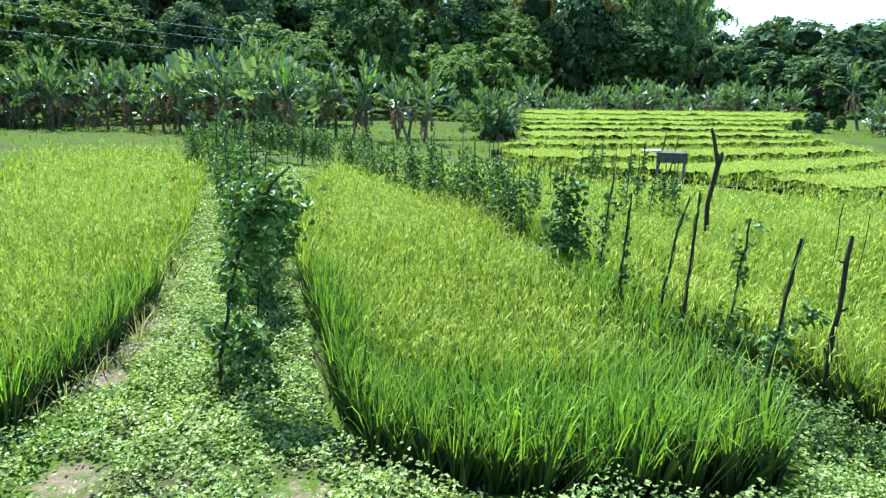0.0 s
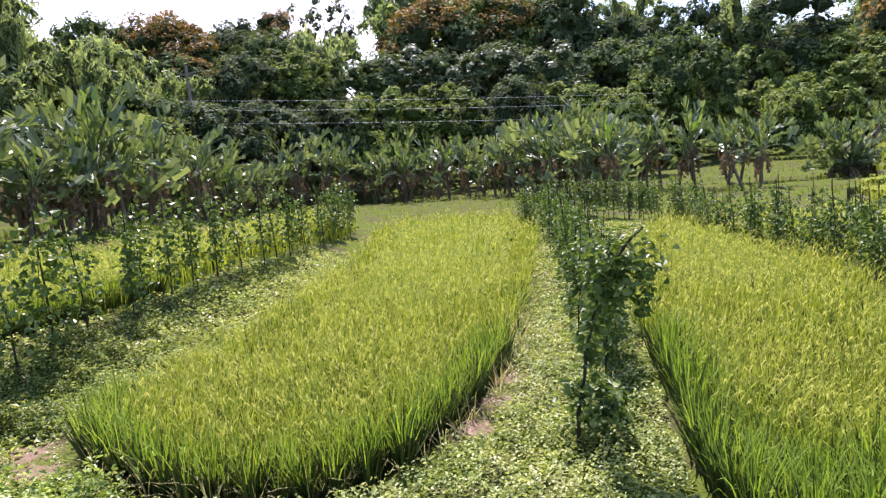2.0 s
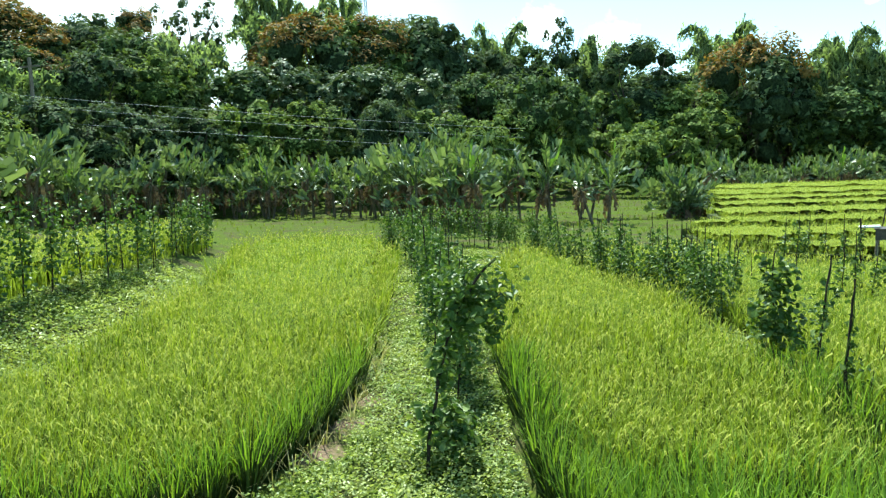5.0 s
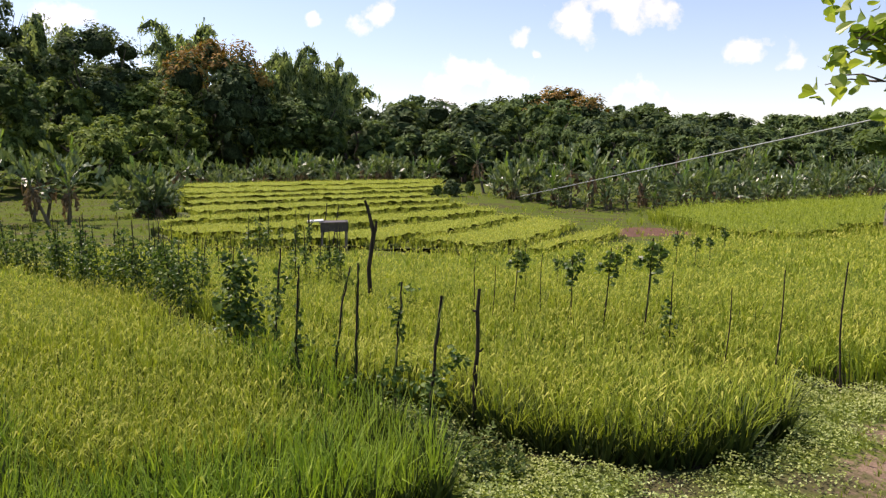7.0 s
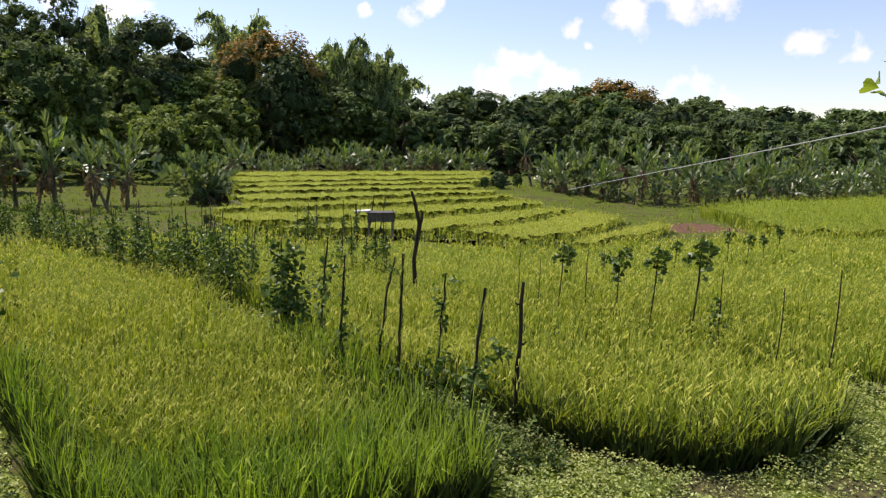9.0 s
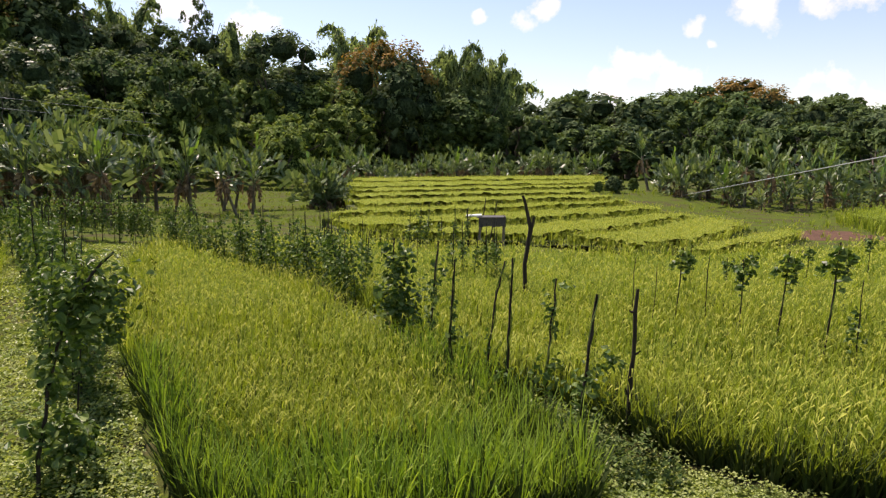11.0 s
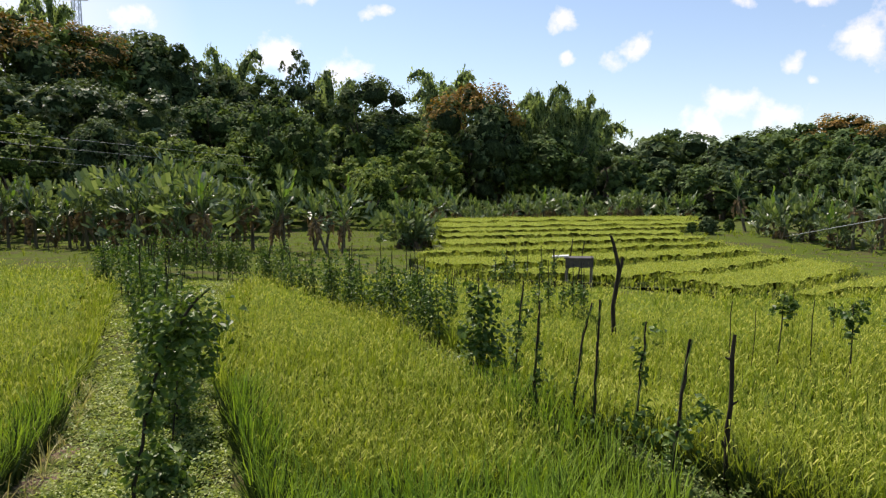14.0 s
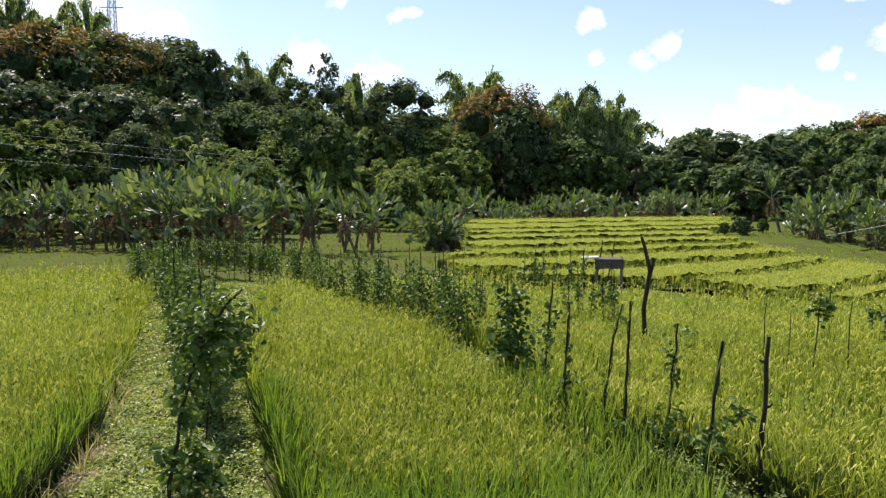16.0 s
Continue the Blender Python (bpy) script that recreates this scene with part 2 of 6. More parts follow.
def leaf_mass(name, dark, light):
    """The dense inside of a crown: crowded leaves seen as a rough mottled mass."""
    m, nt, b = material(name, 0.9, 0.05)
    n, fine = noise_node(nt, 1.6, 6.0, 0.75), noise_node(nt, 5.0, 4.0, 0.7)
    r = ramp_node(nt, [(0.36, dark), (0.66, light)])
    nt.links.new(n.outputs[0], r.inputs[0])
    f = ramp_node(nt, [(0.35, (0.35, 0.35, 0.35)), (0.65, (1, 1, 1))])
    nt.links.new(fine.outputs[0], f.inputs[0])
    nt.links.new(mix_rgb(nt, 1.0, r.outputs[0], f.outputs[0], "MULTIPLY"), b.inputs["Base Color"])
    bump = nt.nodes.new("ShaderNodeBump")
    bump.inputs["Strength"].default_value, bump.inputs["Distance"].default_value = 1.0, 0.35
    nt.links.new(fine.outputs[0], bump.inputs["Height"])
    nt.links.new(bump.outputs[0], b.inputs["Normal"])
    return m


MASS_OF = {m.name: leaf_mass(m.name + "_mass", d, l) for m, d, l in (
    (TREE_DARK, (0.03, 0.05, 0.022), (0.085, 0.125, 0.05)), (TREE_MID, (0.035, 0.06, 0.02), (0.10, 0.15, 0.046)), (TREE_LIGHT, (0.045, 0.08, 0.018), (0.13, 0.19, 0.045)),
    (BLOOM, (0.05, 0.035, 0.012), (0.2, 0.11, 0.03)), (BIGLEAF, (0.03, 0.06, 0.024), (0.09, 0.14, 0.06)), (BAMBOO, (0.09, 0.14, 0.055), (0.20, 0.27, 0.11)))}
POND_LEAF = leafy("bright_leaf", (0.11, 0.20, 0.03), (0.20, 0.31, 0.05), (0.36, 0.45, 0.09), 0.45, 0.4, 0.4, 3.0, (0.34, 0.36, 0.05))
TIN, tin_nt, tin_b = material("grey_board", 0.6, 0.4)
tin_n = noise_node(tin_nt, 6.0, 6.0)
tin_r = ramp_node(tin_nt, [(0.3, (0.030, 0.026, 0.024)), (0.7, (0.095, 0.08, 0.068))])
tin_nt.links.new(tin_n.outputs[0], tin_r.inputs[0])
tin_nt.links.new(tin_r.outputs[0], tin_b.inputs["Base Color"])
SHEET, sh_nt, sh_b = material("pale_sheet", 0.45, 0.5)
sh_n = noise_node(sh_nt, 4.0, 6.0)
sh_r = ramp_node(sh_nt, [(0.3, (0.5, 0.5, 0.48)), (0.7, (0.75, 0.75, 0.72))])
sh_nt.links.new(sh_n.outputs[0], sh_r.inputs[0])
sh_nt.links.new(sh_r.outputs[0], sh_b.inputs["Base Color"])
WIRE, wi_nt, wi_b = material("cable", 0.5, 0.4)
wi_b.inputs["Base Color"].default_value = (0.26, 0.28, 0.27, 1)
STEEL, st_nt, st_b = material("galvanised_steel", 0.45, 0.5)
st_b.inputs["Base Color"].default_value, st_b.inputs["Metallic"].default_value = (0.42, 0.46, 0.5, 1), 0.6


DIRT_SPOTS = [(5.0, 2.45, 0.6), (5.9, 2.85, 0.55), (4.1, 2.6, 0.4), (6.7, 3.2, 0.5), (5.5, 2.0, 0.55), (-7.3, 4.0, 0.45), (-6.7, 3.7, 0.4), (-0.9, 3.9, 0.3), (-2.4, 4.0, 0.35), (-2.95, 5.5, 0.34), (-2.97, 6.2, 0.34), (-3.15, 7.0, 0.34), (-3.4, 7.9, 0.25), (-3.65, 8.8, 0.25), (-3.9, 9.8, 0.24)]


def ground_material():
    m, nt, b = material("field_ground", 1.0, 0.03)
    n1, n2, n3 = noise_node(nt, 0.9, 5.0), noise_node(nt, 9.0, 6.0, 0.7), noise_node(nt, 45.0, 5.0, 0.7)
    soil = ramp_node(nt, [(0.3, (0.035, 0.035, 0.018)), (0.55, (0.075, 0.07, 0.032)), (0.8, (0.13, 0.115, 0.06))])
    nt.links.new(n2.outputs[0], soil.inputs[0])
    grass = ramp_node(nt, [(0.3, (0.035, 0.06, 0.009)), (0.6, (0.085, 0.115, 0.018)), (0.8, (0.15, 0.165, 0.034))])
    nt.links.new(n3.outputs[0], grass.inputs[0])
    cut = ramp_node(nt, [(0.46, (1, 1, 1)), (0.62, (0, 0, 0))])
    nt.links.new(n1.outputs[0], cut.inputs[0])
    col = mix_rgb(nt, cut.outputs[0], soil.outputs[0], grass.outputs[0])
    # trodden bare spots with ragged rims
    c = nt.nodes.new("ShaderNodeTexCoord")
    spot = None
    for px, py, rad in DIRT_SPOTS:
        d = nt.nodes.new("ShaderNodeVectorMath")
        d.operation = "DISTANCE"
        nt.links.new(c.outputs["Object"], d.inputs[0])
        d.inputs[1].default_value = (px, py, 0.2)
        k = nt.nodes.new("ShaderNodeMath")
        k.operation, k.inputs[1].default_value = "DIVIDE", rad
        nt.links.new(d.outputs["Value"], k.inputs[0])
        if spot is None:
            spot = k.outputs[0]
        else:
            m2 = nt.nodes.new("ShaderNodeMath")
            m2.operation = "MINIMUM"
            nt.links.new(spot, m2.inputs[0])
            nt.links.new(k.outputs[0], m2.inputs[1])
            spot = m2.outputs[0]
    rim = nt.nodes.new("ShaderNodeMath")
    rim.operation, rim.inputs[1].default_value = "MULTIPLY_ADD", 2.4
    nt.links.new(n2.outputs[0], rim.inputs[0])
    nt.links.new(spot, rim.inputs[2])
    edge = ramp_node(nt, [(0.68, (1, 1, 1)), (0.86, (0, 0, 0))])
    half = nt.nodes.new("ShaderNodeMath")
    half.operation, half.inputs[1].default_value = "MULTIPLY", 0.4
    nt.links.new(rim.outputs[0], half.inputs[0])
    nt.links.new(half.outputs[0], edge.inputs[0])
    earth = ramp_node(nt, [(0.3, (0.12, 0.082, 0.056)), (0.75, (0.27, 0.195, 0.135))])
    nt.links.new(n3.outputs[0], earth.inputs[0])
    nt.links.new(mix_rgb(nt, edge.outputs[0], col, earth.outputs[0]), b.inputs["Base Color"])
    bump = nt.nodes.new("ShaderNodeBump")
    bump.inputs["Strength"].default_value, bump.inputs["Distance"].default_value = 0.8, 0.03
    nt.links.new(n2.outputs[0], bump.inputs["Height"])
    nt.links.new(bump.outputs[0], b.inputs["Normal"])
    return m


def soil_material(name, dark, light, scale):
    m, nt, b = material(name, 0.95, 0.15)
    n = noise_node(nt, scale, 8.0, 0.7)
    r = ramp_node(nt, [(0.3, dark), (0.75, light)])
    nt.links.new(n.outputs[0], r.inputs[0])
    nt.links.new(r.outputs[0], b.inputs["Base Color"])
    bump = nt.nodes.new("ShaderNodeBump")
    bump.inputs["Strength"].default_value, bump.inputs["Distance"].default_value = 0.9, 0.03
    nt.links.new(n.outputs[0], bump.inputs["Height"])
    nt.links.new(bump.outputs[0], b.inputs["Normal"])
    return m


GROUND = ground_material()
# bank earth darkened to paint the shade on the terrace fronts
SHADED_BANK = soil_material("shaded_bank", (0.035, 0.045, 0.014), (0.10, 0.12, 0.035), 5.0)
RED_SOIL = soil_material("tilled_red_soil", (0.065, 0.036, 0.022), (0.15, 0.08, 0.05), 3.0)

MUD_AND_SHADE = soil_material("wet_mud", (0.012, 0.010, 0.006), (0.04, 0.032, 0.02), 5.0)

# ---- building helpers ----
rng = np.random.default_rng(7)


def np_mesh(name, verts, faces, mats, face_mat=None, smooth=False):
    """A mesh from numpy arrays; faces all have the same number of corners."""
    me = bpy.data.meshes.new(name)
    verts, faces = np.asarray(verts, np.float32), np.asarray(faces, np.int32)
    k = faces.shape[1]
    me.vertices.add(len(verts))
    me.vertices.foreach_set("co", verts.ravel())
    me.loops.add(faces.size)
    me.loops.foreach_set("vertex_index", faces.ravel())
    me.polygons.add(len(faces))
    me.polygons.foreach_set("loop_start", np.arange(0, faces.size, k, dtype=np.int32))
    for m in (mats if isinstance(mats, (list, tuple)) else [mats]):
        me.materials.append(m)
    if face_mat is not None:
        me.polygons.foreach_set("material_index", np.asarray(face_mat, np.int32))
    me.polygons.foreach_set("use_smooth", np.full(len(faces), smooth))
    me.update(calc_edges=True)
    me.validate()
    return me


def piece(name, me, parent=None, label=""):
    ob = new(name, me)
    ob.parent = parent
    if label:
        ob["label"] = label
    return ob


def empty(name, x, y, z, turn=0.0, size=1.0):
    ob = new(name)
    ob.empty_display_size = 0.1
    ob.matrix_basis = pose(x, y, z, 0, 0, turn) @ Matrix.Scale(size, 4)
    return ob


def leaf_cloud(points, normals, length, width, droop=0.15):
    """One folded pointed leaf for each point: verts and quads."""
    n = len(points)
    normals = normals / np.maximum(np.linalg.norm(normals, axis=1, keepdims=True), 1e-6)
    t = np.cross(normals, rng.normal(size=(n, 3)))
    t /= np.maximum(np.linalg.norm(t, axis=1, keepdims=True), 1e-6)
    s = np.cross(normals, t)
    length, width = np.broadcast_to(length, n)[:, None], np.broadcast_to(width, n)[:, None]
    a = points - t * length * 0.5
    b = points + s * width * 0.5 + normals * width * 0.18 - t * length * 0.08
    c = points + t * length * 0.5 - normals * length * droop
    d = points - s * width * 0.5 + normals * width * 0.18 - t * length * 0.08
    v = np.stack([a, b, c, d], 1).reshape(-1, 3)
    return v, np.arange(4 * n).reshape(n, 4)


def round_leaves(points, normals, length, width, droop=0.15):
    """Broad heart-shaped leaves folded along the midrib: verts and quads."""
    n = len(points)
    normals = normals / np.maximum(np.linalg.norm(normals, axis=1, keepdims=True), 1e-6)
    t = np.cross(normals, rng.normal(size=(n, 3)))
    t /= np.maximum(np.linalg.norm(t, axis=1, keepdims=True), 1e-6)
    s = np.cross(normals, t)
    length, width = np.broadcast_to(length, n)[:, None], np.broadcast_to(width, n)[:, None]
    base, tip = points - t * length * 0.42, points + t * length * 0.58 - normals * length * droop
    rim = []
    for side in (1, -1):
        rim.append((points + s * width * 0.47 * side + normals * width * 0.14 - t * length * 0.34, points + s * width * 0.42 * side + normals * width * 0.12 + t * length * 0.16))
    v = np.stack([base, rim[0][0], rim[0][1], tip, rim[1][1], rim[1][0]], 1).reshape(-1, 3)
    k = np.arange(n)[:, None] * 6
    return v, np.vstack([k + np.array([0, 1, 2, 3]), k + np.array([0, 3, 4, 5])])


def heart_leaves(points, normals, length, width, droop=0.2):
    """Broad leaves with a rounded outline, folded along the midrib: verts and six-cornered halves."""
    n = len(points)
    normals = normals / np.maximum(np.linalg.norm(normals, axis=1, keepdims=True), 1e-6)
    t = np.cross(normals, rng.normal(size=(n, 3)))
    t /= np.maximum(np.linalg.norm(t, axis=1, keepdims=True), 1e-6)
    s = np.cross(normals, t)
    length, width = np.broadcast_to(length, n)[:, None], np.broadcast_to(width, n)[:, None]
    ring = [points - t * length * 0.36]
    outline = ((-0.47, 0.24), (-0.26, 0.47), (0.08, 0.45), (0.36, 0.24))
    for side, order in ((1, outline), (-1, outline[::-1])):
        ring += [points + s * width * w * side + normals * width * 0.30 * w + t * length * a - normals * length * droop * max(a, 0) for a, w in order]
        if side == 1:
            ring.append(points + t * length * 0.6 - normals * length * droop)
    v = np.stack(ring, 1).reshape(-1, 3)
    k = np.arange(n)[:, None] * 10
    return v, np.vstack([k + np.array([0, 1, 2, 3, 4, 5]), k + np.array([0, 5, 6, 7, 8, 9])])


def leaf_tris(points, normals, length, width, hang=0.0):
    """One plain three-cornered leaf for each point: verts and triangles."""
    n = len(points)
    normals = normals / np.maximum(np.linalg.norm(normals, axis=1, keepdims=True), 1e-6)
    t = np.cross(normals, rng.normal(size=(n, 3)))
    t = t + hang * np.array([0, 0, -1.0])
    t /= np.maximum(np.linalg.norm(t, axis=1, keepdims=True), 1e-6)
    s = np.cross(normals, t)
    length, width = np.broadcast_to(length, n)[:, None], np.broadcast_to(width, n)[:, None]
    v = np.stack([points - t * length * 0.45 - s * width * 0.5, points - t * length * 0.35 + s * width * 0.5, points + t * length * 0.6 - normals * length * 0.15], 1)
    return v.reshape(-1, 3), np.arange(3 * n).reshape(n, 3)


def scatter(verts, faces, place, turn, size, lean=None):
    """Copies of a small mesh, joined: verts (V,3), faces (F,k), at place (N,3)."""
    n, c, s = len(place), np.cos(turn), np.sin(turn)
    size = np.broadcast_to(np.asarray(size, float), n)
    x = verts[None, :, 0] * c[:, None] - verts[None, :, 1] * s[:, None]
    y = verts[None, :, 0] * s[:, None] + verts[None, :, 1] * c[:, None]
    z = np.broadcast_to(verts[None, :, 2], x.shape)
    out = np.stack([x, y, z], 2) * size[:, None, None]
    if lean is not None:
        out[:, :, 0] += lean[:, None, 0] * out[:, :, 2]
        out[:, :, 1] += lean[:, None, 1] * out[:, :, 2]
    out += place[:, None, :]
    f = faces[None] + (np.arange(n) * len(verts))[:, None, None]
    return out.reshape(-1, 3), f.reshape(-1, faces.shape[1])


def tube(points, radii, sides=6):
    """A tapering tube along points: verts and quads."""
    p, k = np.asarray(points, float), sides
    d = np.gradient(p, axis=0)
    d /= np.maximum(np.linalg.norm(d, axis=1, keepdims=True), 1e-9)
    ref = np.array([0.31, 0.95, 0.05]) if abs(d[0][1]) < 0.8 else np.array([1.0, 0.1, 0.0])
    u = np.cross(d, ref)
    u /= np.linalg.norm(u, axis=1, keepdims=True)
    w = np.cross(d, u)
    a = np.arange(k) * 2 * np.pi / k
    ring = u[:, None] * np.cos(a)[None, :, None] + w[:, None] * np.sin(a)[None, :, None]
    v = (p[:, None] + ring * np.asarray(radii, float)[:, None, None]).reshape(-1, 3)
    f = [(i * k + j, i * k + (j + 1) % k, (i + 1) * k + (j + 1) % k, (i + 1) * k + j) for i in range(len(p) - 1) for j in range(k)]
    top = len(v)
    v = np.vstack([v, p[-1], p[0]])
    e = (len(p) - 1) * k
    f += [(e + j, e + (j + 1) % k, top, top) for j in range(k)]
    return v, np.array([q if q[2] != q[3] else (q[0], q[1], q[2], q[0]) for q in f])


def tubes(parts):
    """Several tubes joined: quads only, the caps left as small cones of quads."""
    vs, fs, k = [], [], 0
    for pts, rad, sides in parts:
        v, f = tube(pts, rad, sides)
        f = f[f[:, 3] != f[:, 0]]
        vs.append(v[:-2]), fs.append(f + k)
        k += len(v) - 2
    return np.vstack(vs), np.vstack(fs)


def wobble(a, b, n, amount, seed):
    r = np.random.default_rng(seed)
    t = np.linspace(0, 1, n)[:, None]
    p = np.asarray(a, float) * (1 - t) + np.asarray(b, float) * t
    off = np.cumsum(r.normal(size=(n, 3)), axis=0) * amount / np.sqrt(n)
    off -= off[0] * (1 - t) + off[-1] * t * 0.6
    return p + off


def inside(poly, x, y):
    poly = np.asarray(poly, float)
    ok = np.zeros(np.shape(x), bool)
    for (x1, y1), (x2, y2) in zip(poly, np.roll(poly, -1, 0)):
        cross = ((y1 > y) != (y2 > y)) & (x < (x2 - x1) * (y - y1) / (y2 - y1 + 1e-12) + x1)
        ok ^= cross
    return ok


def edge_distance(poly, x, y, closed=True):
    poly = np.asarray(poly, float)
    best = np.full(np.shape(x), 1e9)
    ends = zip(poly, np.roll(poly, -1, 0)) if closed else zip(poly[:-1], poly[1:])
    for a, b in ends:
        d = b - a
        t = np.clip(((x - a[0]) * d[0] + (y - a[1]) * d[1]) / (d @ d + 1e-12), 0, 1)
        best = np.minimum(best, np.hypot(x - a[0] - t * d[0], y - a[1] - t * d[1]))
    return best


def fill(poly, spacing, jitter=0.35):
    poly = np.asarray(poly, float)
    (x0, y0), (x1, y1) = poly.min(0), poly.max(0)
    gx, gy = np.meshgrid(np.arange(x0, x1, spacing), np.arange(y0, y1, spacing))
    gx = (gx + rng.uniform(-jitter, jitter, gx.shape) * spacing).ravel()
    gy = (gy + rng.uniform(-jitter, jitter, gy.shape) * spacing).ravel()
    ok = inside(poly, gx, gy)
    return gx[ok], gy[ok]


def along(line, gap):
    """Points along a line on the plan, a given gap apart."""
    line = np.asarray(line, float)
    seg = np.hypot(*np.diff(line, axis=0).T)
    s = np.concatenate([[0], np.cumsum(seg)])
    t = np.arange(0, s[-1], gap)
    return np.stack([np.interp(t, s, line[:, 0]), np.interp(t, s, line[:, 1])], 1)


def ease(a, b, v):
    t = np.clip((v - a) / (b - a), 0, 1)
    return t * t * (3 - 2 * t)


# ---- plan of the fields ----
FIELD_MIDDLE = [(-0.55, 4.4), (0.45, 3.88), (1.4, 3.84), (2.22, 4.02), (2.4, 4.8), (2.16, 6.2), (1.86, 7.8), (1.25, 9.8), (0.3, 14.0), (-1.6, 18.8), (-3.0, 20.8), (-3.5, 19.3), (-2.75, 13.2), (-2.1, 9.8), (-1.5, 7.7), (-0.95, 5.7)]
FIELD_LEFT = [(-6.95, 4.5), (-6.3, 4.0), (-5.3, 3.70), (-4.35, 3.67), (-3.5, 4.05), (-3.06, 4.72), (-3.05, 6.1), (-3.42, 7.9), (-4.4, 11.5), (-5.7, 16.0), (-7.0, 20.2), (-8.8, 22.6), (-11.0, 24.0), (-13.4, 23.6), (-13.6, 21.9), (-11.3, 17.5), (-8.5, 11.0), (-7.9, 8.5), (-7.5, 6.2)]
FIELD_BANK = [(-14.5, 3.7), (-10.9, 3.3), (-9.8, 4.0), (-9.75, 5.5), (-10.2, 7.3), (-10.8, 10.0), (-11.3, 12.2), (-11.9, 14.5), (-13.2, 18.5), (-15.2, 23.0), (-17.5, 23.0), (-16.6, 15.8), (-16.6, 10.8), (-16.6, 7.0), (-16.0, 4.5)]
FIELD_RIGHT = [(2.98, 5.75), (3.22, 4.95), (3.62, 4.28), (4.2, 3.82), (5.0, 3.70), (5.65, 3.80), (6.2, 4.1), (6.6, 4.6), (7.3, 5.05), (7.9, 4.4), (8.6, 3.6), (10.5, 2.4), (14.0, 1.0), (30.0, 0.0), (34.0, 12.0), (24.0, 13.6), (18.5, 13.4), (17.2, 15.4), (13.0, 14.4), (10.2, 14.6), (7.5, 15.9), (4.3, 18.0), (2.3, 20.6), (-0.6, 20.6), (-0.9, 18.9), (0.9, 14.2), (1.7, 10.0), (2.12, 8.0), (2.4, 6.75)]
BANK_FOOT = [(-6.9, 0.0), (-7.0, 3.0), (-7.3, 5.5), (-8.2, 10.3), (-11.2, 17.4), (-13.8, 22.0), (-19.0, 30.0), (-30.0, 45.0)]
PADDIES = [FIELD_MIDDLE, FIELD_LEFT, FIELD_RIGHT]


def height(x, y):
    """The lie of the land."""
    x, y = np.asarray(x, float), np.asarray(y, float)
    foot_x = np.interp(y, [p[1] for p in BANK_FOOT], [p[0] for p in BANK_FOOT])
    s = foot_x - x
    z = 0.6 * ease(0.5, 2.5, s) + 0.75 * ease(6.0, 13.0, s)
    z = z * (1 - 0.7 * ease(16, 34, y))
    # the raised track on which the camera stands
    track = 3.1 - 0.12 * np.abs(x)
    z = np.maximum(z, 0.85 * ease(track, track - 2.4, y))
    far = np.hypot(x, y)
    az = np.degrees(np.arctan2(x, y))
    hill_from = np.interp(az, [-90, -60, -40, -10, 10, 25, 40, 60, 90], [26, 34, 46, 60, 76, 90, 110, 130, 130])
    rise = np.interp(az, [-90, -60, -40, -10, 10, 25, 40, 60, 90], [0.22, 0.2, 0.2, 0.16, 0.11, 0.06, 0.05, 0.04, 0.04])
    z = z + np.minimum(np.maximum(far - hill_from, 0) * rise, 14.0) * (np.abs(az) < 120)
    z = z + 0.05 * np.sin(x * 0.9 + 1.3) * np.sin(y * 0.8) * (far < 60)
    z = z + np.interp(y, [28, 32, 36, 40, 45], [0.0, 0.35, 0.58, 0.68, 0.72]) * ease(15, 17.5, x) * (1 - ease(27, 34, x)) * (1 - ease(46, 52, y))
    for f in PADDIES:
        z = z - 0.12 * inside(f, x, y) * ease(0.0, 0.25, edge_distance(f, x, y))
    return z


def build_ground():
    fine_x, fine_y = np.arange(-13, 9.9, 0.3), np.arange(0, 13.9, 0.3)
    grow = np.cumsum(0.3 * 1.13 ** np.arange(1, 90))
    xs = np.concatenate([-13 - grow[::-1], fine_x, 9.8 + grow])
    ys = np.concatenate([0 - grow[::-1], fine_y, 13.8 + grow])
    xs, ys = xs[np.abs(xs) < 2600], ys[np.abs(ys) < 2600]
    gx, gy = np.meshgrid(xs, ys)
    v = np.stack([gx, gy, height(gx, gy)], 2).reshape(-1, 3)
    w, h = len(xs), len(ys)
    i, j = np.meshgrid(np.arange(w - 1), np.arange(h - 1))
    a = (j * w + i).ravel()
    f = np.stack([a, a + 1, a + 1 + w, a + w], 1)
    tagged(new("ground", np_mesh("ground", v, f, GROUND, smooth=True)), "green and brown field ground with low weeds", "ground", kind="structure")


build_ground()

# mud sheets, coloured near black to add the shade at the rice's foot
for poly in (FIELD_MIDDLE, FIELD_LEFT, FIELD_RIGHT):
    me = bpy.data.meshes.new("paddy_mud")
    me.from_pydata([(x, y, -0.05) for x, y in poly], [], [tuple(range(len(poly)))])
    me.materials.append(MUD_AND_SHADE)
    tagged(new("paddy_mud", me), "wet mud under the rice with the base shade painted in", "mud", kind="structure")

# ---- rice ----


